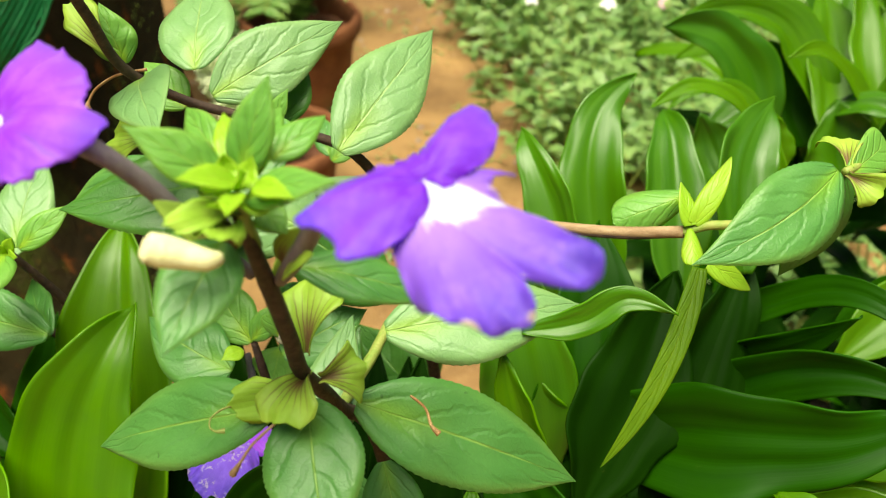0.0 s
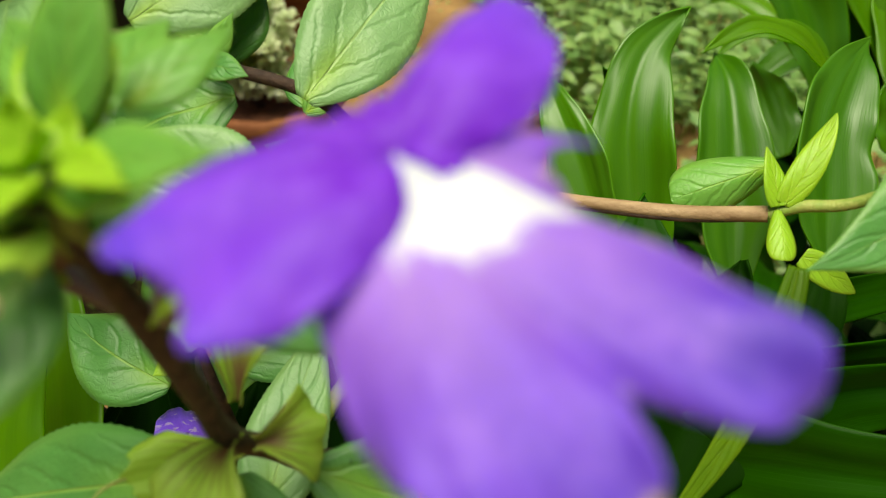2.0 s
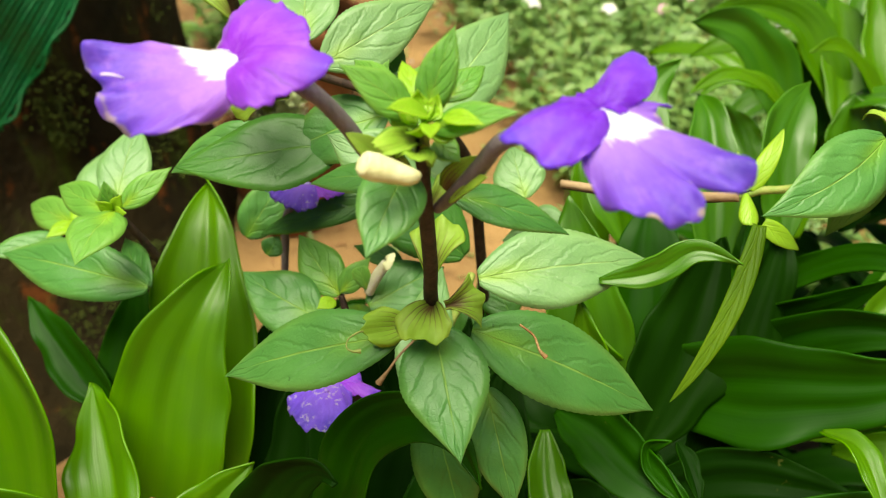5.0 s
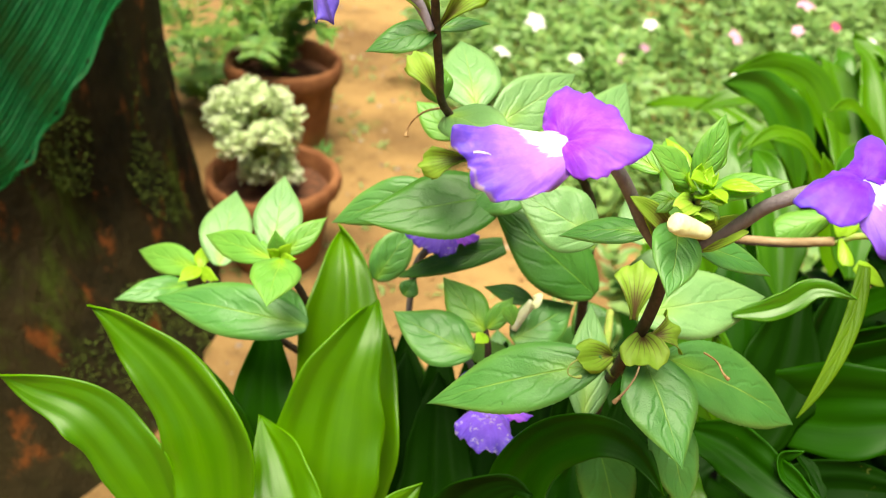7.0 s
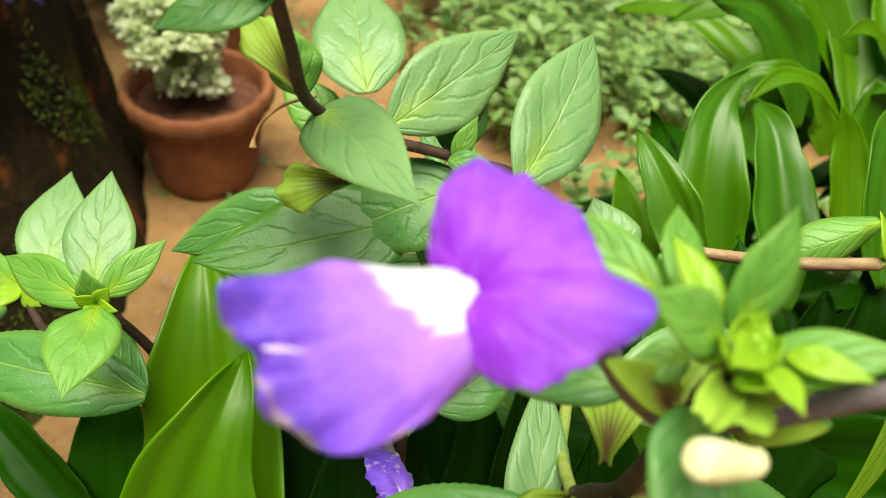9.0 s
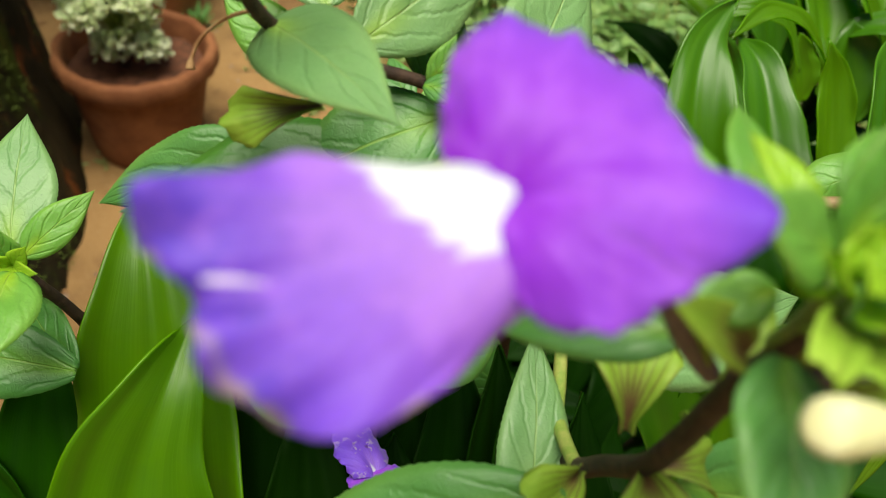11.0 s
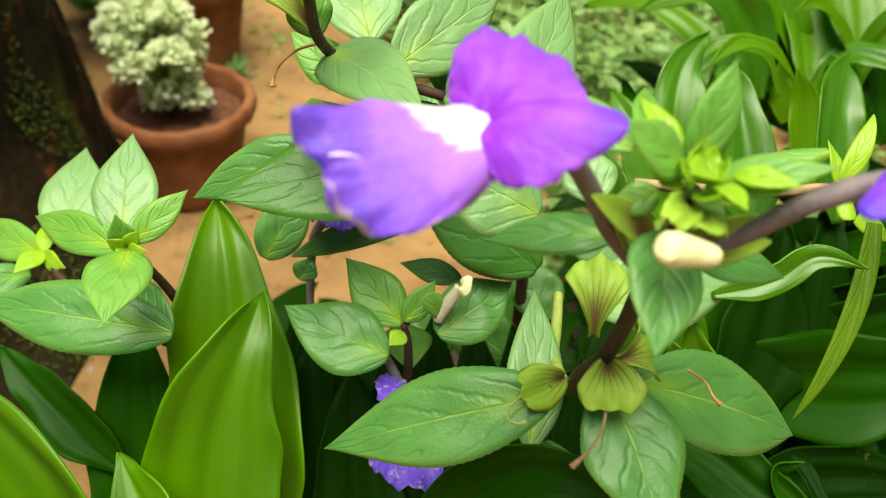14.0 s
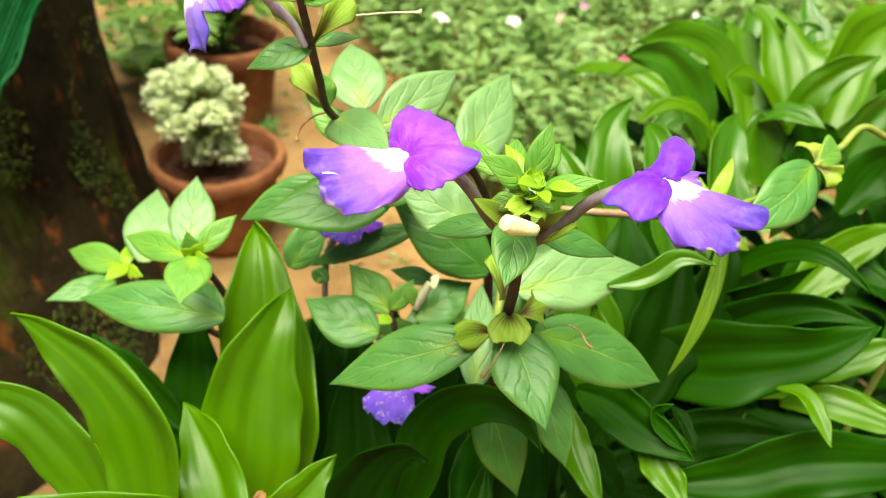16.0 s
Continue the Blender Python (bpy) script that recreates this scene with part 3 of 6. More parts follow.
def small_leaves(leaves):
    """Arrays for many little folded blades: (foot, way, up, length, width) each; joined, with blade coordinates."""
    verts, faces, uvs = [], [], []
    prof = ((0.0, 0.0), (0.30, 0.85), (0.62, 0.9), (1.0, 0.0))
    for foot, way, up, length, width in leaves:
        foot, way = np.array(foot), unit(way)
        side = unit(np.cross(way, up))
        n = np.cross(side, way)
        o = len(verts)
        for u, w in prof:
            c = foot + way * u * length - n * (0.22 * u * u * length)
            for s in (-1, 0, 1):
                verts.append(c + side * s * w * width / 2 + n * abs(s) * w * width * 0.13)
                uvs.append((u, 0.5 + s * 0.5))
        for a in range(3):
            for b in range(2):
                i = o + a * 3 + b
                faces.append((i, i + 3, i + 4, i + 1))
    return verts, faces, uvs


# ---------------------------------------------------------------- ground
def ground_height(x, y):
    return 0.012 * noise.noise((x * 1.7, y * 1.7, 0.3)) + 0.006 * noise.noise((x * 9, y * 9, 4.0))


def build_ground():
    """Earth near the camera with humps and hollows, flat further out, to the horizon."""
    xs = np.concatenate([[-400, -60, -12, -4], np.linspace(-2, 3, 110), [5, 14, 60, 400]])
    ys = np.concatenate([[-400, -60, -12, -3], np.linspace(-1, 5, 130), [8, 16, 60, 400]])
    verts = [(x, y, ground_height(x, y) if abs(x) < 5 and -2 < y < 6 else 0.0) for x in xs for y in ys]
    k = len(ys)
    faces = [(a * k + b, (a + 1) * k + b, (a + 1) * k + b + 1, a * k + b + 1) for a in range(len(xs) - 1) for b in range(k - 1)]
    ob = from_arrays("ground", verts, faces, SOIL)
    tagged(ob, "red-brown damp garden earth with crumbs and moss", "ground", kind="structure")


def build_gap_mound():
    """Low near-black heap, added under the clumps to keep the gaps between leaves dark."""
    rings, sides = 14, 56
    verts, faces = [(0.36, 0.50, 0.075)], []
    for i in range(1, rings + 1):
        s = i / rings
        for k in range(sides):
            g = 2 * math.pi * k / sides
            edge = 1 + 0.10 * noise.noise((math.cos(g) * 2, math.sin(g) * 2, 3.0))
            x, y = 0.36 + 0.62 * s * edge * math.cos(g), 0.50 + 0.58 * s * edge * math.sin(g)
            verts.append((x, y, 0.085 * (1 - s * s) - 0.016 + 0.014 * noise.noise((x * 14, y * 14, 2.0))))
        if i == 1:
            faces += [(0, 1 + k, 1 + (k + 1) % sides) for k in range(sides)]
        else:
            o = 1 + (i - 2) * sides
            faces += [(o + k, o + sides + k, o + sides + (k + 1) % sides, o + (k + 1) % sides) for k in range(sides)]
    tagged(from_arrays("gap_mound", verts, faces, GAP_SHADE), "near-black mound added under the strap-leaved plants to darken their gaps", "soil", kind="structure")


def build_pebbles():
    rng = random.Random(5)
    verts, faces = [], []
    for _ in range(420):
        x, y = rng.uniform(-0.9, 0.5), rng.uniform(0.6, 2.9)
        r = rng.choice((0.003, 0.004, 0.006, 0.009))
        z, o = ground_height(x, y), len(verts)
        n = 6
        for k in range(n):
            g = 2 * math.pi * k / n
            verts.append((x + r * rng.uniform(0.7, 1.2) * math.cos(g), y + r * rng.uniform(0.7, 1.2) * math.sin(g), z - 0.001))
        for k in range(n):
            g = 2 * math.pi * k / n
            verts.append((x + 0.6 * r * math.cos(g), y + 0.6 * r * math.sin(g), z + r * rng.uniform(0.4, 0.7)))
        faces += [(o + k, o + (k + 1) % n, o + n + (k + 1) % n, o + n + k) for k in range(n)] + [tuple(range(o + n, o + 2 * n))]
    ob = from_arrays("pebbles", verts, faces, PEBBLE)
    tagged(ob, "small grey and brown stones strewn on the earth", "pebbles", kind="stuff")
    blades = []
    for _ in range(160):
        x, y = rng.uniform(-1.0, 0.4), rng.uniform(0.6, 2.9)
        g = rng.uniform(0, 6.28)
        blades.append(((x, y, ground_height(x, y) + 0.004), (math.cos(g), math.sin(g), rng.uniform(-0.05, 0.2)), (rng.uniform(-0.3, 0.3), rng.uniform(-0.3, 0.3), 1), rng.uniform(0.012, 0.035), rng.uniform(0.006, 0.014)))
    v, f, uv = small_leaves(blades)
    ob = from_arrays("leaf_litter", v, f, LITTER, uvs=uv)
    tagged(ob, "dry brown fallen leaf scraps on the earth", "leaf litter", kind="stuff")
    sprouts = []
    for _ in range(120):
        x, y = rng.gauss(-0.12, 0.22), rng.uniform(1.1, 2.7)
        for _ in range(rng.randint(3, 7)):
            g = rng.uniform(0, 6.28)
            sprouts.append(((x + rng.gauss(0, 0.012), y + rng.gauss(0, 0.012), ground_height(x, y)), (math.cos(g), math.sin(g), rng.uniform(0.3, 1.4)), (0, 0, 1), rng.uniform(0.010, 0.026), rng.uniform(0.004, 0.009)))
    v, f, uv = small_leaves(sprouts)
    ob = from_arrays("weeds", v, f, BED_LEAF, uvs=uv)
    tagged(ob, "tiny green weeds sprouting on the earth path", "weeds", kind="stuff")


# ---------------------------------------------------------------- tree trunk and net
def build_trunk():
    sides, rows = 72, 60
    verts, faces = [], []
    for i in range(rows):
        z = -0.05 + 2.4 * (i / (rows - 1)) ** 1.25
        r0 = 0.40
        cx, cy = -0.845 - 0.05 * z, 1.30 + 0.06 * z
        for k in range(sides):
            g = 2 * math.pi * k / sides
            p = Vector((math.cos(g) * 3, math.sin(g) * 3, z * 2.2))
            r = (r0 + math.exp(-max(z, 0) * 5) * (0.06 + 0.24 * max(0.0, -math.sin(g)) ** 1.5)) * (1 + 0.05 * noise.noise(p) + 0.03 * noise.noise(p * 3.1) + 0.014 * noise.noise(Vector((p.x * 9, p.y * 9, p.z * 4))))
            verts.append((cx + r * math.cos(g), cy + r * math.sin(g), z))
        if i:
            o = (i - 1) * sides
            faces += [(o + k, o + (k + 1) % sides, o + sides + (k + 1) % sides, o + sides + k) for k in range(sides)]
    faces.append(tuple(range(len(verts) - sides, len(verts))))
    trunk = from_arrays("tree_trunk", verts, faces, BARK)
    tagged(trunk, "thick dark tree trunk with moss and rusty patches", "tree trunk")
    rng = random.Random(11)
    tufts = []
    for _ in range(5200):
        g = rng.gauss(-0.62, 0.28)
        z = abs(rng.gauss(0.25, 0.18))
        c = Vector((math.cos(g), math.sin(g), 0))
        r0 = 0.40 + math.exp(-z * 5) * (0.06 + 0.24 * max(0.0, -math.sin(g)) ** 1.5)
        if noise.noise((g * 4, z * 6, 1.0)) < 0.12:
            continue
        foot = Vector((-0.845 - 0.05 * z, 1.30 + 0.06 * z, z)) + c * r0 * 1.005
        way = c * 0.6 + Vector((rng.gauss(0, 0.6), rng.gauss(0, 0.6), rng.gauss(0.1, 0.5)))
        tufts.append((foot, way, (0, 0, 1), rng.uniform(0.003, 0.007), rng.uniform(0.002, 0.004)))
    v, f, uv = small_leaves(tufts)
    from_arrays("moss", v, f, MOSS, trunk, "yellow-green moss tufts", uv, kind="stuff")


def build_net():
    """Green shade net hung against the trunk, in fine pleats, with a frayed wavy hem."""
    hem = smooth_line([(-0.36, 1.13, 0.72), (-0.428, 1.05, 0.609), (-0.47, 1.00, 0.533), (-0.506, 0.955, 0.478), (-0.535, 0.93, 0.437), (-0.58, 0.90, 0.400), (-0.72, 0.85, 0.33), (-0.95, 0.84, 0.30)], 16)
    rows = 240
    pts = np.empty((rows, len(hem), 3))
    for b, h in enumerate(hem):
        for a in range(rows):
            s = a / (rows - 1)
            n = noise.noise((h[0] * 6, s * 5, 2.0))
            # unseen upper part carried up and outwards to shade the trunk
            pts[a, b] = h + np.array([-0.34, -0.10 - 0.55 * s, 1.15]) * s * (1 + 0.08 * n)
            pleat = 0.0012 * math.sin(s * 330 + 3.0 * n + b * 0.05) + 0.02 * n + 0.012 * math.sin(b * 0.22) * (1 - s)
            pts[a, b] += np.array([0.25, -0.95, 0.1]) * pleat + np.array([0, -0.05, 0]) * math.sin(s * 3.1)
            if a == 0:
                pts[a, b] += np.array([0.002, 0, -0.004]) * math.sin(b * 1.7)
    uv = np.stack(np.meshgrid(np.linspace(0, 1, rows), np.linspace(0, 1, len(hem)), indexing="ij"), -1)
    v, f, uvs = sheet(pts, uv, 0.001)
    ob = from_arrays("shade_net", v, f, NET, uvs=uvs)
    tube(ob, "hem", [tuple(p) for p in pts[0, ::6]], [0.0022, 0.0022], NET, "rolled hem of the net", 6, 3)
    tagged(ob, "green knitted shade net draped against the tree trunk", "shade net")


# ---------------------------------------------------------------- pots and what grows in them
def build_pot(centre, height, radius, label, seed):
    pot = thing("terracotta_pot", centre, label, "flower pot", "terracotta pots on the earth")
    r, h = radius, height
    wall = [(r * 0.62, 0.0), (r * 0.66, 0.002), (r * 0.70, h * 0.1), (r * 0.86, h * 0.72), (r * 0.88, h * 0.80)]
    rim = [(r * 0.885, h * 0.80), (r * 0.95, h * 0.805), (r * 0.985, h * 0.83), (r, h * 0.9), (r * 0.995, h * 0.97), (r * 0.96, h), (r * 0.90, h * 1.0), (r * 0.865, h * 0.97), (r * 0.84, h * 0.80), (r * 0.80, h * 0.70)]
    v, f = lathe(wall, 56, centre, 0.006, seed)
    from_arrays("body", v, f, TERRACOTTA, pot)
    v, f = lathe(rim, 84, centre, 0.013, seed + 1, 0.012)
    from_arrays("rim", v, f, TERRACOTTA, pot, "thick worn rim")
    rings = [(0.001, h * 0.80)] + [(r * 0.835 * k / 8, h * 0.80) for k in range(1, 9)]
    v, f = lathe(rings, 40, centre, 0.0, seed)
    v = [(x, y, z + 0.010 * noise.noise((x * 30, y * 30, seed))) for x, y, z in v]
    from_arrays("soil", v, f, POT_SOIL, pot, "dry red-brown potting soil")
    return pot


def build_pale_bush(foot):
    """A compact bush of small cream-green leaves on a forked stem."""
    bush = thing("pale_bush", foot, "compact bush of cream-green leaves growing in a terracotta pot", "bush")
    x, y, z = foot
    rng = random.Random(3)
    tube(bush, "trunk", [(x, y, z), (x + 0.004, y, z + 0.05), (x - 0.004, y, z + 0.11)], [0.008, 0.007, 0.005], STEM)
    leaves = []
    heads = []
    for k in range(46):
        g, e = rng.uniform(0, 6.28), rng.uniform(-0.35, 1.0)
        rr = rng.uniform(0.55, 1.0)
        heads.append(Vector((x - 0.012 + 0.080 * rr * math.cos(g) * math.sqrt(max(0.05, 1 - e * e)), y + 0.080 * rr * math.sin(g) * math.sqrt(max(0.05, 1 - e * e)), z + 0.135 + 0.085 * rr * e)))
    for k in range(26):
        g, rr = rng.uniform(0, 6.28), rng.uniform(0.02, 0.052)
        heads.append(Vector((x + rr * math.cos(g) + 0.008, y + rr * math.sin(g), z + rng.uniform(0.025, 0.11))))
    for h in heads:
        v, f = tube_arrays([(x, y, z + 0.06), tuple((Vector((x, y, z + 0.1)) + h) / 2), tuple(h)], [0.003, 0.0022, 0.0015], 5, 4)
        from_arrays("branch", v, f, STEM_GREEN, bush)
        for _ in range(52):
            d = Vector((rng.gauss(0, 1), rng.gauss(0, 1), rng.gauss(0.35, 0.9))).normalized()
            leaves.append((h + d * rng.uniform(0.004, 0.016), d + Vector((rng.gauss(0, 0.4), rng.gauss(0, 0.4), 0.2)), (rng.gauss(0, 0.4), rng.gauss(-0.2, 0.4), 1), rng.uniform(0.009, 0.015), rng.uniform(0.009, 0.015)))
    v, f, uv = small_leaves(leaves)
    from_arrays("crown", v, f, PALE_BUSH, bush, "dense small cream-green leaves", uv, kind="stuff")


def build_fern(foot, seed, fronds, size, label):
    """Arching feathery shoots of paired leaflets."""
    plant = thing("feathery_plant", foot, label, "plant")
    rng = random.Random(seed)
    for k in range(fronds):
        g = k * 2.4 + rng.uniform(-0.3, 0.3)
        lean = rng.uniform(0.25, 1.0)
        top = Vector(foot) + Vector((math.cos(g) * size * lean, math.sin(g) * size * lean, size * rng.uniform(0.5, 1.25)))
        mid = (Vector(foot) + top) / 2 + Vector((0, 0, size * 0.25))
        line = smooth_line([foot, tuple(mid), tuple(top)], 9)
        v, f = tube_arrays([foot, tuple(mid), tuple(top)], [0.003, 0.002, 0.001], 5, 9)
        stalk = from_arrays("stalk", v, f, STEM_GREEN, plant)
        leaves = []
        for i in range(3, len(line)):
            d = unit(line[i] - line[i - 1])
            s = unit(np.cross(d, (0, 0, 1)))
            for sg in (-1, 1):
                for rep in range(2):
                    leaves.append((line[i] - d * 0.01 * rep, s * sg + d * rng.uniform(0.2, 0.7) + np.array([0, 0, rng.uniform(-0.3, 0.3)]), (0, -0.2, 1), rng.uniform(0.03, 0.06) * size / 0.25, rng.uniform(0.010, 0.018)))
        v, f, uv = small_leaves(leaves)
        from_arrays("frond_blade", v, f, FERN_LEAF, stalk, uvs=uv, kind="stuff")


def build_succulent(foot):
    plant = thing("succulent", foot, "small grey-green rosette succulent on the earth", "succulent")
    rng = random.Random(8)
    for k in range(17):
        g = k * 2.4
        tilt = 0.25 + 1.1 * (1 - k / 17)
        d = Vector((math.cos(g) * tilt, math.sin(g) * tilt, 1.0)).normalized()
        ln = rng.uniform(0.045, 0.070)
        leaf(plant, foot, tuple(Vector(foot) + d * ln), 0.013, SUCCULENT, up=tuple(Vector((-d.x, -d.y, 1))), fold=0.5, shape="lance", arch=-0.08)


# ---------------------------------------------------------------- the flower bed behind
def build_bed():
    """Low sprawling bed of small-leaved plants, thinning out over bare earth, with scattered five-petalled flowers."""
    rng = random.Random(21)
    leaves, stems_v, stems_f = [], [], []
    bed = thing("flower_bed", (0.9, 2.4, 0), "low sprawling bed of small green leaves over bare earth", "flower bed", kind="stuff")
    count = 0
    while count < 3800:
        x, y = rng.uniform(-0.05, 3.2), rng.uniform(0.95, 4.8)
        if x < 0.04 + 0.05 * math.sin(y * 7) or y < 1.62 + 0.6 * max(0.0, 0.20 - x) - min(0.68, 5.0 * max(0.0, x - 0.20)) + 0.06 * math.sin(x * 9):
            continue
        if noise.noise((x * 2.6, y * 2.6, 7.0)) < -0.10 and rng.random() < 0.85:
            continue
        if x > 2.2 + 0.5 * noise.noise((y * 1.3, 0, 2.0)) or y > 4.1 + 0.5 * noise.noise((x * 1.3, 5.0, 2.0)):
            if rng.random() < 0.85:
                continue
        count += 1
        h = rng.uniform(0.08, 0.25)
        base = Vector((x, y, ground_height(x, y)))
        top = base + Vector((rng.gauss(0, 0.05), rng.gauss(0, 0.05), h))
        o = len(stems_v)
        v, f = tube_arrays([tuple(base), tuple((base + top) / 2 + Vector((0.008, 0, 0))), tuple(top)], [0.0022, 0.0017, 0.001], 4, 3)
        stems_v += v
        stems_f += [tuple(i + o for i in q) for q in f]
        for k in range(rng.randint(9, 15)):
            s = rng.uniform(0.25, 1.0)
            g = rng.uniform(0, 6.28)
            p = base.lerp(top, s)
            leaves.append((p, (math.cos(g), math.sin(g), rng.uniform(-0.1, 0.7)), (rng.gauss(0, 0.3), rng.gauss(-0.1, 0.3), 1), rng.uniform(0.028, 0.052), rng.uniform(0.013, 0.025)))
    v, f, uv = small_leaves(leaves)
    from_arrays("foliage", v, f, BED_LEAF, bed, "small oval green leaves", uv, kind="stuff")
    from_arrays("stems", stems_v, stems_f, STEM_GREEN, bed, kind="stuff")
    return bed


def flower_head(bed, place, size, mat, seed):
    """A five-petalled flower on a thin stalk."""
    rng = random.Random(seed)
    x, y, z = place
    verts, faces = tube_arrays([(x, y, z - 0.05), (x + 0.004, y, z - 0.02), (x, y, z)], [0.0012, 0.0012, 0.0018], 5, 3)
    stalk = from_arrays("flower", verts, faces, STEM_GREEN, bed)
    tilt = Vector((rng.gauss(0, 0.25), rng.gauss(-0.45, 0.2), 1)).normalized()
    a = tilt.orthogonal().normalized()
    b = tilt.cross(a)
    for k in range(5):
        g = 2 * math.pi * k / 5
        w = a * math.cos(g) + b * math.sin(g)
        pv, pf, puv = small_leaves([((x, y, z), w + tilt * 0.12, tuple(tilt), size, size * 0.8)])
        from_arrays("petal", pv, pf, mat, stalk, uvs=puv)


def build_walls():
    """Plain walls added outside the view, to close the place and cut off the lowest sky."""
    for name, lo, hi in (("wall_south", (-4.2, -5.25, 0), (5.4, -5.0, 1.6)), ("wall_west", (-4.2, -5.0, 0), (-3.95, 7.3, 1.6)), ("wall_east", (5.15, -5.0, 0), (5.4, 7.3, 1.6)), ("wall_north", (-4.2, 7.3, 0), (5.4, 7.55, 1.6))):
        (x0, y0, z0), (x1, y1, z1) = lo, hi
        v = [(x, y, z) for z in (z0 - 0.05, z1) for x, y in ((x0, y0), (x1, y0), (x1, y1), (x0, y1))]
        f = [(0, 3, 2, 1), (4, 5, 6, 7), (0, 1, 5, 4), (1, 2, 6, 5), (2, 3, 7, 6), (3, 0, 4, 7)]
        tagged(from_arrays(name, v, f, ADDED_WALL, smooth=False), "plain unseen wall added to close the place and cut off low sky light", "wall", kind="structure")


build_ground()
build_walls()
build_gap_mound()
build_pebbles()
build_trunk()
build_net()
build_pot((-0.288, 1.375, 0.0), 0.19, 0.127, "worn terracotta pot with thick rim, half filled with soil", 31)
build_pale_bush((-0.305, 1.37, 0.15))
build_pot((-0.315, 1.84, 0.0), 0.23, 0.135, "brown terracotta pot holding a feathery green plant", 47)
build_fern((-0.33, 1.84, 0.18), 4, 15, 0.24, "feathery green plant growing in a terracotta pot")
build_fern((-0.55, 2.05, 0.0), 9, 12, 0.26, "yellow-green feathery plant growing from the earth")
build_fern((-0.40, 2.35, 0.0), 14, 12, 0.24, "feathery green plant growing from the earth behind pots")
build_succulent((-0.232, 1.765, 0.004))
bed = build_bed()
for k, (x, y, z, mat, s) in enumerate([(0.30, 2.07, 0.27, WHITE_PETAL, 0.030), (0.19, 1.85, 0.27, WHITE_PETAL, 0.023), (0.82, 2.04, 0.27, PINK_PETAL, 0.027), (1.14, 2.35, 0.27, PINK_PETAL, 0.030), (0.74, 1.78, 0.27, WHITE_PETAL, 0.022), (1.02, 2.12, 0.27, PINK_PETAL, 0.019), (1.15, 2.17, 0.27, RED_PETAL, 0.018), (0.36, 1.83, 0.27, WHITE_PETAL, 0.019), (0.57, 1.62, 0.27, RED_PETAL, 0.015), (0.61, 2.10, 0.27, WHITE_PETAL, 0.022)]):
    flower_head(bed, (x, y, z), s, mat, k)
rng = random.Random(77)
for k in range(22):
    flower_head(bed, (rng.uniform(0.2, 2.2), rng.uniform(1.7, 3.8), rng.uniform(0.20, 0.27)), rng.uniform(0.014, 0.022), rng.choice((WHITE_PETAL, WHITE_PETAL, PINK_PETAL)), 100 + k)

# ---------------------------------------------------------------- strap-leaved plants
strap_rear = thing("strap_leaved_plant", (0.42, 0.72, 0), "clump of arching glossy green strap leaves beside the flower bed", "foliage plant", "strap-leaved plants")
leaf(strap_rear, (0.2791, 0.6073, 0.6309), (0.1893, 0.6207, 0.7222), 0.0431, mat=STRAP_MID, up=(-0.3, -0.5, 0.8), fold=0.2, wave=0.02, shape="strap", via=((0.2635, 0.6258, 0.6773), (0.2402, 0.633, 0.7071), (0.2165, 0.6318, 0.7173)))
leaf(strap_rear, (0.3563, 0.6544, 0.6088), (0.219, 0.677, 0.7108), 0.0397, mat=STRAP_BRIGHT, up=(-0.3, -0.5, 0.8), fold=0.2, wave=0.02, shape="strap", via=((0.3307, 0.6763, 0.6577), (0.3062, 0.6957, 0.695), (0.269, 0.6943, 0.7106)))
leaf(strap_rear, (0.3338, 0.6218, 0.6279), (0.3514, 0.7811, 0.6919), 0.0483, mat=STRAP_BRIGHT, up=(0, -0.9, 0.5), fold=0.3, wave=0.02, shape="strap", via=((0.3485, 0.7001, 0.6677), (0.3572, 0.7587, 0.6885)))
leaf(strap_rear, (0.3745, 0.6205, 0.6345), (0.3675, 0.7565, 0.7211), 0.0631, mat=STRAP_BRIGHT, up=(0, -0.9, 0.5), fold=0.2, wave=0.02, shape="strap", via=((0.3798, 0.6671, 0.6773), (0.3794, 0.7194, 0.7079)))
leaf(strap_rear, (0.4506, 0.7022, 0.6078), (0.4673, 0.8395, 0.7093), 0.0435, mat=STRAP_MID, up=(0, -0.9, 0.5), fold=0.2, wave=0.02, shape="strap", via=((0.465, 0.7803, 0.6639),))
leaf(strap_rear, (0.4073, 0.6256, 0.6312), (0.5433, 0.7305, 0.7227), 0.0680, mat=STRAP_BRIGHT, up=(0.2, -0.8, 0.6), fold=0.2, wave=0.02, shape="strap", via=((0.4295, 0.6674, 0.671), (0.4755, 0.7098, 0.7065)))
leaf(strap_rear, (0.3534, 0.6027, 0.6568), (0.2677, 0.5853, 0.7165), 0.0171, mat=STRAP_BRIGHT, up=(-0.2, -0.5, 0.85), fold=0.2, wave=0.02, shape="strap", via=((0.3208, 0.6062, 0.6965), (0.2929, 0.6005, 0.7167)))
leaf(strap_rear, (0.3559, 0.6081, 0.6478), (0.4281, 0.6164, 0.7236), 0.0313, mat=STRAP_BRIGHT, up=(0.2, -0.6, 0.8), fold=0.2, wave=0.02, shape="strap", via=((0.3696, 0.6153, 0.6851), (0.3952, 0.6171, 0.7095)))
leaf(strap_rear, (0.3148, 0.6029, 0.6658), (0.3598, 0.5574, 0.6817), 0.0252, mat=STRAP_MID, up=(0.1, -0.5, 0.85), fold=0.2, wave=0.02, shape="strap", via=((0.3377, 0.5869, 0.6828),))
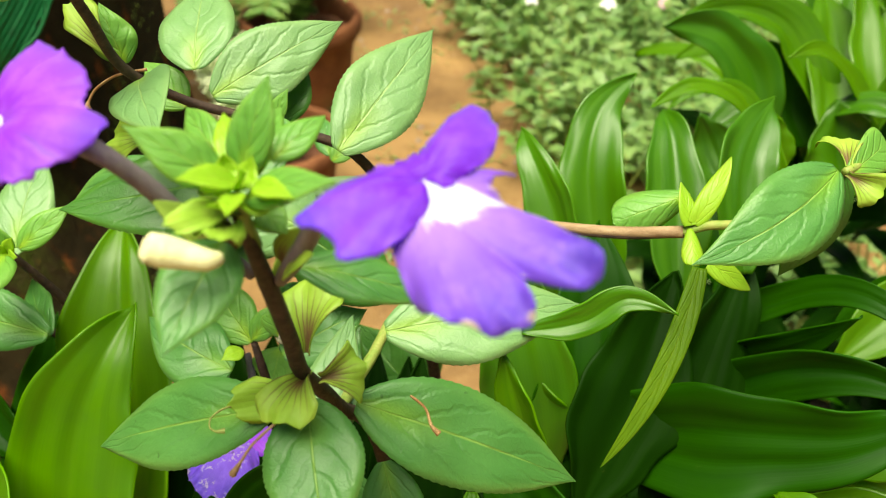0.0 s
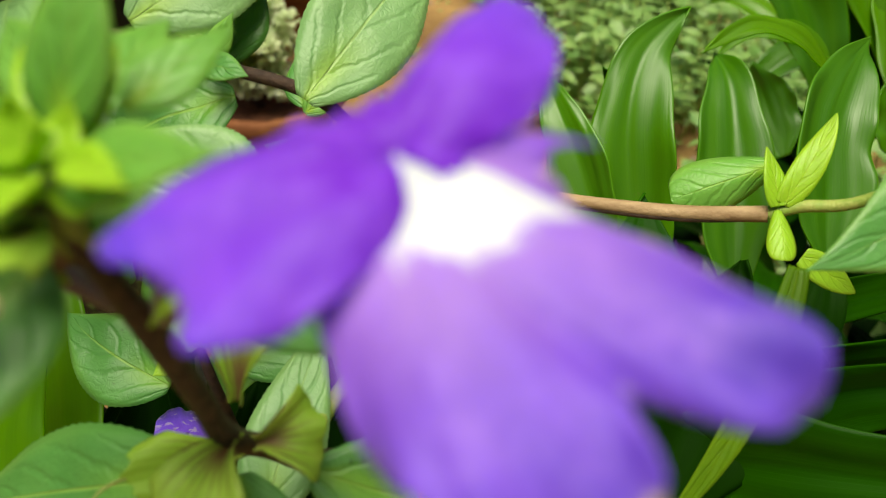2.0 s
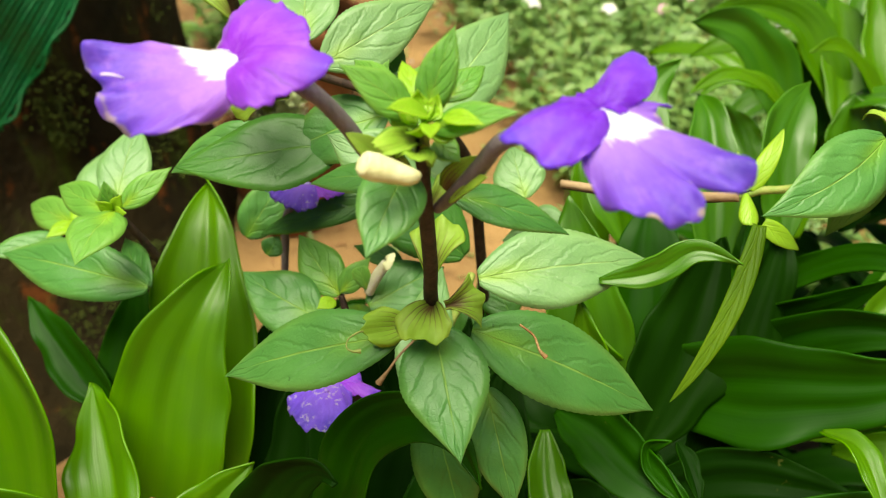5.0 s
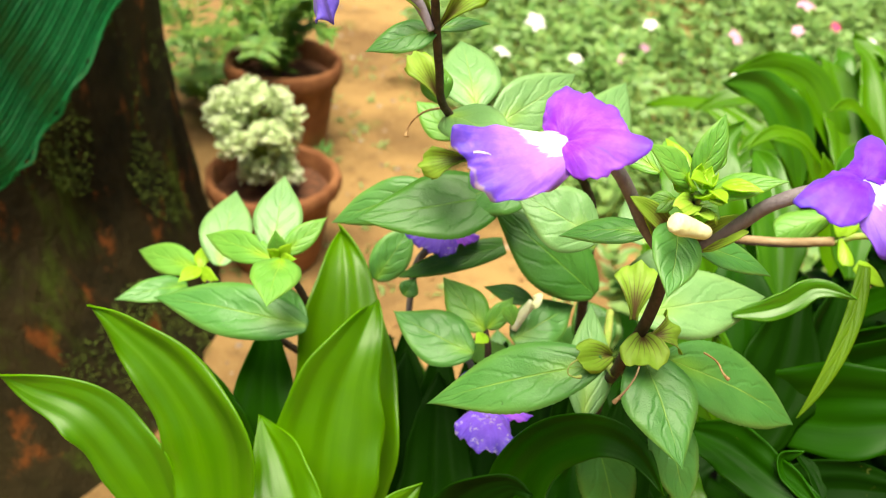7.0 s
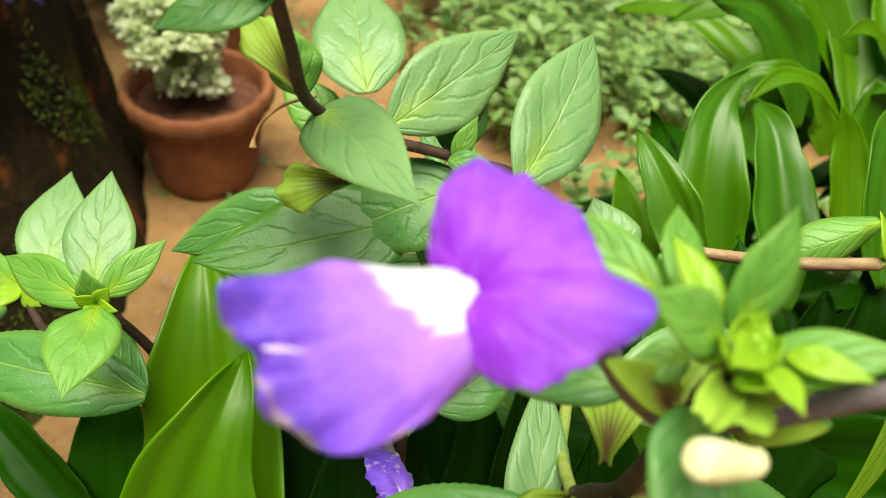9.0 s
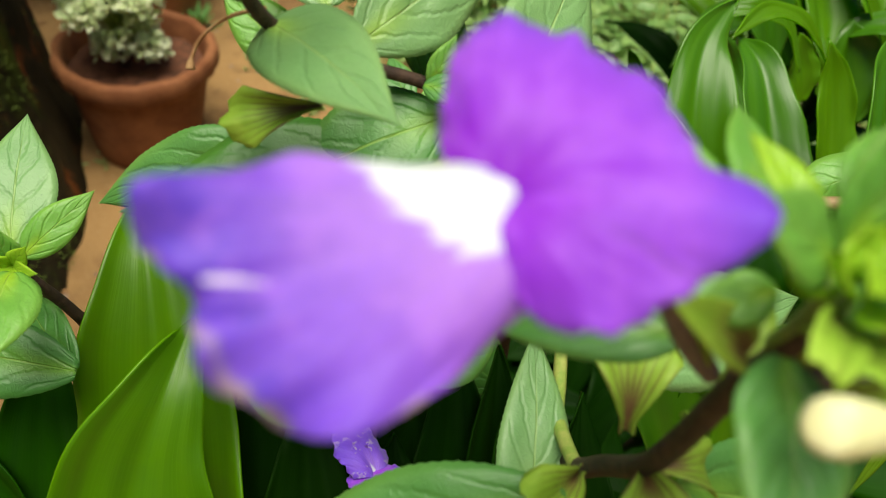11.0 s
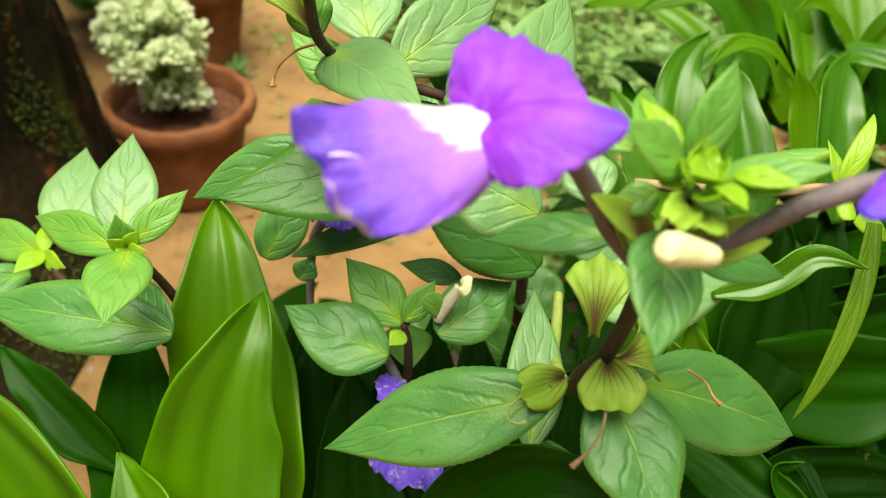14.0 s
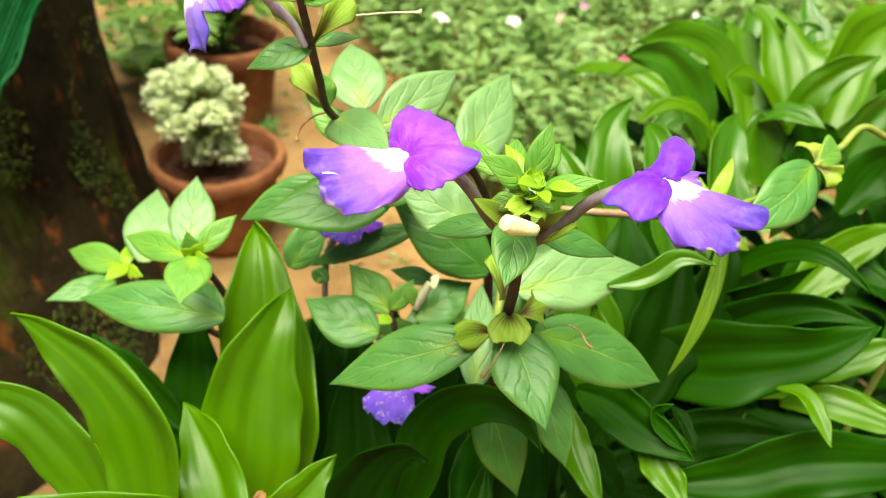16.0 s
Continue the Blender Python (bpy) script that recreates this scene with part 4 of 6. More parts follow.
leaf(strap_rear, (0.3312, 0.5736, 0.6137), (0.3178, 0.5997, 0.679), 0.0570, mat=STRAP_MID, up=(0, -0.9, 0.5), fold=0.2, wave=0.01, shape="strap", via=((0.3221, 0.5911, 0.6518),))
leaf(strap_rear, (0.3754, 0.5686, 0.6161), (0.3557, 0.5923, 0.6769), 0.0621, mat=STRAP, up=(0, -0.9, 0.5), fold=0.2, wave=0.01, shape="strap", via=((0.3656, 0.583, 0.65),))
leaf(strap_rear, (0.257, 0.5509, 0.6688), (0.1835, 0.5453, 0.6964), 0.0142, mat=STRAP_BRIGHT, up=(-0.1, -0.4, 0.9), fold=0.2, wave=0.0, shape="strap", via=((0.2406, 0.5618, 0.6966), (0.2164, 0.5598, 0.7057), (0.1995, 0.5603, 0.7029)))
leaf(strap_rear, (0.2719, 0.5554, 0.6443), (0.2577, 0.5651, 0.6877), 0.0226, mat=STRAP_BRIGHT, up=(0, -0.8, 0.6), fold=0.2, wave=0.0, shape="strap", via=((0.2646, 0.5624, 0.6688),))
leaf(strap_rear, (0.408, 0.5819, 0.6069), (0.4677, 0.621, 0.6877), 0.0588, mat=STRAP_MID, up=(0.2, -0.8, 0.6), fold=0.2, wave=0.02, shape="strap", via=((0.4299, 0.6029, 0.656),))
leaf(strap_rear, (0.3354, 0.6656, 0.6026), (0.3018, 0.7124, 0.6744), 0.0517, mat=STRAP, up=(-0.2, -0.8, 0.5), fold=0.2, wave=0.0, shape="strap", via=((0.3195, 0.6988, 0.6433),))
leaf(strap_rear, (0.4675, 0.6574, 0.5854), (0.5137, 0.7726, 0.6805), 0.0545, mat=STRAP_BRIGHT, up=(0.1, -0.9, 0.4), fold=0.2, wave=0.02, shape="strap", via=((0.4874, 0.7163, 0.6339),))
leaf(strap_rear, (0.3721, 0.5199, 0.6179), (0.4358, 0.5369, 0.6701), 0.0445, mat=STRAP, up=(0.2, -0.7, 0.6), fold=0.2, wave=0.0, shape="strap", via=((0.4027, 0.5404, 0.6513),))
leaf(strap_rear, (0.2394, 0.5501, 0.6306), (0.2148, 0.5769, 0.6779), 0.0346, mat=STRAP_MID, up=(-0.1, -0.9, 0.5), fold=0.2, wave=0.01, shape="strap", via=((0.2255, 0.5727, 0.6577),))
strap_right = thing("strap_leaved_plant", (0.15, 0.43, 0), "upright glossy green strap leaves with pale stripes behind the shrub", "foliage plant", "strap-leaved plants")
leaf(strap_right, (0.1287, 0.3879, 0.6658), (0.1408, 0.4615, 0.7611), 0.0344, mat=STRAP_MID, up=(-0.2, -1, 0.4), fold=0.25, wave=0.02, shape="strap", via=((0.1171, 0.4165, 0.7224), (0.1219, 0.4399, 0.7494)))
leaf(strap_right, (0.1679, 0.3929, 0.662), (0.1624, 0.4828, 0.731), 0.0332, mat=STRAP_MID, up=(0, -0.9, 0.5), fold=0.3, wave=0.02, shape="strap", via=((0.1651, 0.4297, 0.7057), (0.1637, 0.4575, 0.7276)))
leaf(strap_right, (0.1089, 0.3784, 0.692), (0.0816, 0.4329, 0.7438), 0.0234, mat=STRAP_MID, up=(-0.3, -0.9, 0.4), fold=0.3, wave=0.01, shape="strap", via=((0.0937, 0.4005, 0.7258), (0.0851, 0.4172, 0.7401)))
leaf(strap_right, (0.1844, 0.3631, 0.7086), (0.2032, 0.4295, 0.7668), 0.0322, mat=STRAP_MID, up=(0.1, -0.9, 0.5), fold=0.3, wave=0.01, shape="strap", via=((0.1816, 0.3887, 0.7423), (0.1892, 0.4086, 0.7584)))
leaf(strap_right, (0.2347, 0.4506, 0.649), (0.2167, 0.487, 0.7284), 0.0259, mat=STRAP_BRIGHT, up=(0, -0.9, 0.5), fold=0.3, wave=0.0, shape="strap", via=((0.2266, 0.479, 0.7024),))
leaf(strap_right, (0.2285, 0.4961, 0.7088), (0.1539, 0.4742, 0.7349), 0.0123, mat=STRAP_BRIGHT, up=(0, -0.4, 0.9), fold=0.2, wave=0.0, shape="strap", via=((0.2052, 0.4969, 0.7314), (0.1803, 0.4934, 0.7396)))
leaf(strap_right, (0.1058, 0.418, 0.6355), (0.0909, 0.4659, 0.6971), 0.0249, mat=STRAP_BRIGHT, up=(-0.1, -1, 0.4), fold=0.2, wave=0.0, shape="strap", via=((0.0969, 0.4527, 0.6804),))
leaf(strap_right, (0.1327, 0.4698, 0.6586), (0.1161, 0.4995, 0.7125), 0.0149, mat=STRAP, up=(-0.1, -1, 0.4), fold=0.2, wave=0.0, shape="strap", via=((0.1236, 0.4997, 0.6971),))
leaf(strap_right, (0.0939, 0.2972, 0.634), (0.0708, 0.354, 0.7377), 0.0412, mat=STRAP_MID, up=(0, -1, 0.4), arch=0.03, shape="strap", fold=0.15)
leaf(strap_right, (0.1109, 0.2869, 0.6237), (0.1161, 0.3769, 0.7272), 0.0530, mat=STRAP, up=(0, -1, 0.4), arch=0.03, shape="strap", fold=0.15)
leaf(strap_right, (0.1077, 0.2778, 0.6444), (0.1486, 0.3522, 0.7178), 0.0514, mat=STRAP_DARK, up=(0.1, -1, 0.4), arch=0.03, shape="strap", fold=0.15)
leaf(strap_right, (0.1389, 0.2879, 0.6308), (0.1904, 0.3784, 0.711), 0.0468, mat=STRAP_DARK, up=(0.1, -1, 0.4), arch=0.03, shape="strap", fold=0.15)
leaf(strap_right, (0.0852, 0.2604, 0.6837), (0.0683, 0.2778, 0.7367), 0.0188, mat=STRAP_BRIGHT, up=(-0.3, -0.9, 0.3), arch=0.04, shape="strap", fold=0.4)
leaf(strap_right, (0.0749, 0.2799, 0.7458), (0.1274, 0.2729, 0.7624), 0.0118, mat=STRAP_MID, up=(0, -0.8, 0.6), fold=0.2, wave=0.03, shape="strap", via=((0.0962, 0.2792, 0.7526), (0.1112, 0.2808, 0.7628)))
leaf(strap_right, (0.1071, 0.3148, 0.636), (0.075, 0.3258, 0.6841), 0.0315, mat=STRAP_BRIGHT, up=(-0.3, -0.7, 0.6), arch=0.12, shape="strap", fold=0.25)
strap_low = thing("strap_leaved_plant", (0.16, 0.36, 0), "dense clump of glossy strap leaves, their deep shade put into the colour", "foliage plant", "strap-leaved plants")
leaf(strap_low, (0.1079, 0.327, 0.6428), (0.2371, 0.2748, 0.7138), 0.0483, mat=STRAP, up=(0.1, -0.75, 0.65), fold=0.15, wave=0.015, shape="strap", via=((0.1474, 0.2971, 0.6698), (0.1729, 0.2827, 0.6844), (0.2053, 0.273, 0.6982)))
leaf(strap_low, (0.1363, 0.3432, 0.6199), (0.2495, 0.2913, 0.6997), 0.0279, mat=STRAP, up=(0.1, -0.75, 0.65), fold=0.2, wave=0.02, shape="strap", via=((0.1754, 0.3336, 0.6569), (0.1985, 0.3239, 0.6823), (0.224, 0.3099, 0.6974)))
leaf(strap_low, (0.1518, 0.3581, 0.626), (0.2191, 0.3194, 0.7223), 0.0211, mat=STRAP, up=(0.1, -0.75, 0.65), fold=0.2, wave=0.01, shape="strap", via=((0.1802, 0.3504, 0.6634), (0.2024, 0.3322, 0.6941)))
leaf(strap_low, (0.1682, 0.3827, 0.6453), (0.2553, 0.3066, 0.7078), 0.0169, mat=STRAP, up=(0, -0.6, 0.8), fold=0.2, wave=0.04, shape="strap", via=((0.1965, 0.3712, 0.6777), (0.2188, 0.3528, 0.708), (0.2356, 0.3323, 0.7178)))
leaf(strap_low, (0.1728, 0.2527, 0.6914), (0.1841, 0.2119, 0.6899), 0.0126, mat=STRAP_BRIGHT, up=(0.2, -0.6, 0.7), fold=0.25, wave=0.0, shape="strap", via=((0.1812, 0.2375, 0.6981),))
leaf(strap_low, (0.1998, 0.2793, 0.6486), (0.2672, 0.239, 0.6593), 0.0206, mat=STRAP_BRIGHT, up=(0.2, -0.6, 0.7), fold=0.2, wave=0.02, shape="strap", via=((0.2218, 0.2663, 0.661),))
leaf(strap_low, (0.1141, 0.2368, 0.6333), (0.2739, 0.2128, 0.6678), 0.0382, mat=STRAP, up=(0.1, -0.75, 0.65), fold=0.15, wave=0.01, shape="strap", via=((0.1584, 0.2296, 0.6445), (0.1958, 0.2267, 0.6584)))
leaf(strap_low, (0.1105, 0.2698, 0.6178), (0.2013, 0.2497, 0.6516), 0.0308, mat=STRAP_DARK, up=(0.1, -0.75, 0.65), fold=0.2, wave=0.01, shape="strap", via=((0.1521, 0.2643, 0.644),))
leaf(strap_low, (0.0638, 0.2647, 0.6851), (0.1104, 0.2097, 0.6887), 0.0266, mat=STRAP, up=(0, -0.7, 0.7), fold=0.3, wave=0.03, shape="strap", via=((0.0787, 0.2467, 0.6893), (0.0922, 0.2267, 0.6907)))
leaf(strap_low, (0.1094, 0.2139, 0.6906), (0.1027, 0.2311, 0.7071), 0.0097, mat=STRAP, up=(0.3, -0.9, 0.3), fold=0.4, wave=0.03, shape="strap", via=((0.0978, 0.2258, 0.694), (0.0954, 0.233, 0.6997)))
leaf(strap_low, (0.1118, 0.2467, 0.6878), (0.117, 0.2216, 0.6807), 0.0089, mat=STRAP_DARK, up=(0.3, -0.9, 0.3), fold=0.4, wave=0.03, shape="strap", via=((0.115, 0.2323, 0.686),))
leaf(strap_low, (0.0899, 0.2316, 0.68), (0.1058, 0.1951, 0.6684), 0.0185, mat=STRAP_BRIGHT, up=(0, -0.8, 0.5), fold=0.3, wave=0.0, shape="strap", via=((0.0975, 0.2153, 0.6767),))
leaf(strap_low, (0.0589, 0.2597, 0.6774), (0.0698, 0.2116, 0.6494), 0.0176, mat=STRAP_BRIGHT, up=(0, -0.8, 0.5), fold=0.3, wave=0.0, shape="strap", via=((0.0602, 0.238, 0.6657),))
leaf(strap_low, (0.2108, 0.308, 0.6554), (0.2757, 0.2934, 0.6827), 0.0245, mat=STRAP_BRIGHT, up=(0.1, -0.75, 0.65), fold=0.2, wave=0.02, shape="strap", via=((0.2404, 0.2974, 0.6641),))
leaf(strap_low, (0.2023, 0.3101, 0.623), (0.2811, 0.2717, 0.6384), 0.0144, mat=STRAP_BRIGHT, up=(0.1, -0.75, 0.65), fold=0.2, wave=0.02, shape="strap", via=((0.2351, 0.2945, 0.6425),))
leaf(strap_low, (0.252, 0.3772, 0.6384), (0.3376, 0.4027, 0.6897), 0.0323, mat=STRAP_BRIGHT, up=(0.2, -0.6, 0.8), fold=0.2, wave=0.02, shape="strap", via=((0.293, 0.3956, 0.6712),))
leaf(strap_low, (0.2692, 0.4174, 0.6284), (0.3363, 0.3736, 0.651), 0.0250, mat=STRAP, up=(0.2, -0.6, 0.8), fold=0.2, wave=0.02, shape="strap", via=((0.2966, 0.41, 0.6575),))
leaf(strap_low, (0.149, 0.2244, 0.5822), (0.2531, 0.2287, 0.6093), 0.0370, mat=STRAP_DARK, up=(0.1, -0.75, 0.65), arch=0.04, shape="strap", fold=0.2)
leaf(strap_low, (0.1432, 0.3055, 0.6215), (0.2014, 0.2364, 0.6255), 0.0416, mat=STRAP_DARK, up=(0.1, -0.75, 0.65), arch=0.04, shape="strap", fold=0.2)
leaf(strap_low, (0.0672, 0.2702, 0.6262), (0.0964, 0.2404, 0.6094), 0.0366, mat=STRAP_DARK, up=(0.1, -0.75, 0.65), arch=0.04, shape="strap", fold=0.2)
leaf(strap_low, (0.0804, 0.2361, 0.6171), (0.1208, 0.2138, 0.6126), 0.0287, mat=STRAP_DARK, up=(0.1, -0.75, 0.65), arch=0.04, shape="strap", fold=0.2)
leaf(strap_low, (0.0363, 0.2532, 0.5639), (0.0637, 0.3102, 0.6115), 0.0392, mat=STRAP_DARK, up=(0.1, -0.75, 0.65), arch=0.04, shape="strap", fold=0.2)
strap_left = thing("strap_leaved_plant", (-0.11, 0.34, 0), "fresh bright green strap leaves rising in a fan", "foliage plant", "strap-leaved plants")
leaf(strap_left, (-0.1215, 0.2426, 0.5844), (-0.0924, 0.3325, 0.706), 0.0576, mat=STRAP_BRIGHT, up=(0.1, -1, 0.4), fold=0.16, wave=0.03, shape="strap", via=((-0.1182, 0.2653, 0.6234), (-0.1131, 0.2894, 0.6664), (-0.1018, 0.3083, 0.6954)))
leaf(strap_left, (-0.111, 0.2618, 0.5535), (-0.1139, 0.3875, 0.7142), 0.0639, mat=STRAP_BRIGHT, up=(-0.1, -1, 0.35), fold=0.3, wave=0.03, shape="strap", via=((-0.109, 0.2956, 0.6104), (-0.1082, 0.3282, 0.6637), (-0.1091, 0.3576, 0.7007)))
leaf(strap_left, (-0.1247, 0.211, 0.6256), (-0.1484, 0.2833, 0.6695), 0.0352, mat=STRAP_BRIGHT, up=(-0.1, -1, 0.4), fold=0.25, wave=0.0, shape="strap", via=((-0.1273, 0.2344, 0.6493), (-0.136, 0.256, 0.6627)))
leaf(strap_left, (-0.163, 0.221, 0.6225), (-0.2242, 0.2905, 0.7321), 0.0430, mat=STRAP_BRIGHT, up=(-0.3, -0.8, 0.6), fold=0.14, wave=0.03, shape="strap", via=((-0.1618, 0.2402, 0.6599), (-0.1676, 0.2536, 0.6898), (-0.1851, 0.2673, 0.7128), (-0.2051, 0.2785, 0.7251)))
leaf(strap_left, (-0.1783, 0.2308, 0.6303), (-0.2653, 0.2734, 0.7028), 0.0318, mat=STRAP_BRIGHT, up=(-0.3, -0.7, 0.7), fold=0.12, wave=0.035, shape="strap", via=((-0.1927, 0.2434, 0.6555), (-0.208, 0.2541, 0.6779), (-0.2243, 0.2621, 0.6942), (-0.2474, 0.2672, 0.7)))
leaf(strap_left, (-0.1091, 0.2208, 0.6319), (-0.2129, 0.2142, 0.6852), 0.0275, mat=STRAP_BRIGHT, up=(-0.1, -0.6, 0.8), arch=0.08, shape="strap", fold=0.25, wave=0.015)
leaf(strap_left, (-0.1107, 0.2272, 0.6235), (-0.0676, 0.2496, 0.6604), 0.0254, mat=STRAP_BRIGHT, up=(0.1, -0.8, 0.6), arch=0.08, shape="strap", fold=0.3)
leaf(strap_left, (-0.1097, 0.2098, 0.6335), (-0.2155, 0.2005, 0.6826), 0.0204, mat=STRAP_BRIGHT, up=(-0.1, -0.6, 0.8), arch=0.06, shape="strap", fold=0.25)
leaf(strap_left, (-0.1561, 0.2876, 0.5533), (-0.1542, 0.3712, 0.6644), 0.0446, mat=STRAP, up=(0, -1, 0.3), arch=0.02, shape="strap", fold=0.2)
leaf(strap_left, (-0.1597, 0.3178, 0.6092), (-0.2184, 0.3674, 0.6461), 0.0261, mat=STRAP, up=(-0.2, -0.7, 0.7), arch=0.06, shape="strap", fold=0.2)
leaf(strap_left, (-0.0433, 0.217, 0.6167), (0.0286, 0.2017, 0.7114), 0.0282, mat=STRAP, up=(-0.1, -0.6, 0.8), fold=0.1, wave=0.02, shape="strap", via=((-0.0285, 0.2294, 0.6612), (-0.0183, 0.2348, 0.6955), (0.0012, 0.2295, 0.7175), (0.0179, 0.217, 0.7211)))
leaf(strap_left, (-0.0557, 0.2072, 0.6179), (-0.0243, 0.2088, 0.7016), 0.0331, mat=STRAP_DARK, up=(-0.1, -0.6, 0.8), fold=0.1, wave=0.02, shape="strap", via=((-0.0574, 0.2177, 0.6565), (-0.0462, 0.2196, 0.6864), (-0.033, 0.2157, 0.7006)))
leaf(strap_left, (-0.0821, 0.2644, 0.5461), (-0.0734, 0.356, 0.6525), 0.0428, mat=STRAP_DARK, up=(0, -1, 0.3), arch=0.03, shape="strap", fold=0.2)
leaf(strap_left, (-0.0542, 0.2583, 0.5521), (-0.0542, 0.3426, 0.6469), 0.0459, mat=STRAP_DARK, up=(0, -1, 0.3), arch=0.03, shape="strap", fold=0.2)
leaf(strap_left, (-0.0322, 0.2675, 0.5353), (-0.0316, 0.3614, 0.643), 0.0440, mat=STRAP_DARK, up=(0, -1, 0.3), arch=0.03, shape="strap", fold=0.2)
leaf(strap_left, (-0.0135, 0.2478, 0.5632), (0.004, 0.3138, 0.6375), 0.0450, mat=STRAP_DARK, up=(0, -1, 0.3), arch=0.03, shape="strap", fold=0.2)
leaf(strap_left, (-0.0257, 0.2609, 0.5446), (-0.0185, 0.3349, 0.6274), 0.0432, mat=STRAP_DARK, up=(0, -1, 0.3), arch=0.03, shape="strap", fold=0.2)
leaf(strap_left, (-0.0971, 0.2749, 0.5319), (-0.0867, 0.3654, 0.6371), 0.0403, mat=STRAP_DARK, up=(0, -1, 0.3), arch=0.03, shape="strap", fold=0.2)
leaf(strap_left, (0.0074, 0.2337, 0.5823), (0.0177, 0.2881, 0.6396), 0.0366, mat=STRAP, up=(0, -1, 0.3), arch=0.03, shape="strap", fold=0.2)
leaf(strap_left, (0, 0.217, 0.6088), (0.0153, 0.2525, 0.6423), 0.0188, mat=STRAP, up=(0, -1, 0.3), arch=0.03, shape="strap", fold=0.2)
# dark filler leaves stand in for the deep shade between the plants
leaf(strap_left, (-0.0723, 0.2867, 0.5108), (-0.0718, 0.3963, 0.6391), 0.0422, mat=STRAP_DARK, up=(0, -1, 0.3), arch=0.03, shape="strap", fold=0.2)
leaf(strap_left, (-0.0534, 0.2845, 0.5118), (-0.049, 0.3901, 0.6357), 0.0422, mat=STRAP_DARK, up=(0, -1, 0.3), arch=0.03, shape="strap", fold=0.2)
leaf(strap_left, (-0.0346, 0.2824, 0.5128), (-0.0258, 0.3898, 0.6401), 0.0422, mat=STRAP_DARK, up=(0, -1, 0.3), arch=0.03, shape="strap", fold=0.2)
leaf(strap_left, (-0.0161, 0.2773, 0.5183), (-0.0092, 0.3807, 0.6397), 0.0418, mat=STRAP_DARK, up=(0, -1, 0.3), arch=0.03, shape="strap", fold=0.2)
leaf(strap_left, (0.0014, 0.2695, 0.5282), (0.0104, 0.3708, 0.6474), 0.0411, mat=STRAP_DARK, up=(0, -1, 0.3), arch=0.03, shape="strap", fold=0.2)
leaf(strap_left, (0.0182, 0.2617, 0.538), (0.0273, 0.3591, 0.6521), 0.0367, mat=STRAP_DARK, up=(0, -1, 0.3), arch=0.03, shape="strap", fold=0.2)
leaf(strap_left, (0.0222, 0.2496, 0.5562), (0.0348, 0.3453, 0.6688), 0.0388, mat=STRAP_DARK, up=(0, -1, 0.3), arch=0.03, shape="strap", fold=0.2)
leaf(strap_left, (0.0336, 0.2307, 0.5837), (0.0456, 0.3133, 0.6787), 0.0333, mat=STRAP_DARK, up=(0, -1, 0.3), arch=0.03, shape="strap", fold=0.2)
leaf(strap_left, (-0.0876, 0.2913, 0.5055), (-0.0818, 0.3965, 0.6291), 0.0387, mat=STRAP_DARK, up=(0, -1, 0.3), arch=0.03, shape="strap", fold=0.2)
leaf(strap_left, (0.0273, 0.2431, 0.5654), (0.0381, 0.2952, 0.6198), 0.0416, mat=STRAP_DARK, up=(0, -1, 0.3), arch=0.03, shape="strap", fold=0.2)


def crowd(plant, centre, spread, count, low, high, seed, mats):
    """Filler leaves for a clump, low down, each from its stalk outwards."""
    rng = random.Random(seed)
    for _ in range(count):
        x, y = centre[0] + rng.uniform(-1, 1) * spread[0], centre[1] + rng.uniform(-1, 1) * spread[1]
        z = rng.uniform(low, high)
        g = rng.uniform(0, 6.28)
        ln = rng.uniform(0.12, 0.2)
        tip = (x + math.cos(g) * ln * 0.75, y + math.sin(g) * ln * 0.75, z + ln * rng.uniform(0.1, 0.5))
        leaf(plant, (x, y, z), tip, rng.uniform(0.028, 0.045), rng.choice(mats), up=(math.cos(g) * -0.4, math.sin(g) * -0.4 - 0.3, 1), arch=0.12, fold=0.2, wave=0.02, shape="strap", droop=0.10, grid=(14, 7))


# dark filler leaves added where the gaps should show only deep shade
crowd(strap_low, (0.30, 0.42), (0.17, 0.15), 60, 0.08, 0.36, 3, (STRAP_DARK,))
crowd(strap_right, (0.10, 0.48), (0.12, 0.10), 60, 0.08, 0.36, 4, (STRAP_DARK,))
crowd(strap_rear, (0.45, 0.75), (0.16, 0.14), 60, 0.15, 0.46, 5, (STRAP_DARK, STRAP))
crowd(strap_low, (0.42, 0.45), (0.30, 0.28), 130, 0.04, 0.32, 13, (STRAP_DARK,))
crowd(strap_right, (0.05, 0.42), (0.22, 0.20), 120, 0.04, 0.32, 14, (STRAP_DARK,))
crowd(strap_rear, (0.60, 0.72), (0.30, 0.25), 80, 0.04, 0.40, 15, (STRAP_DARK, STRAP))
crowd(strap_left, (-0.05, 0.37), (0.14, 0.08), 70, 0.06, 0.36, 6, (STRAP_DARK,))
# outside the view: leaves added to keep light out of the clumps
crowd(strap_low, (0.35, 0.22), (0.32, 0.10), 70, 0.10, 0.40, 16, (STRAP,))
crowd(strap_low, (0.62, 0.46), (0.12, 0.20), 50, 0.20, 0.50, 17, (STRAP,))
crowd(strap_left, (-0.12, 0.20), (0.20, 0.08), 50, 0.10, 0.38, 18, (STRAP,))
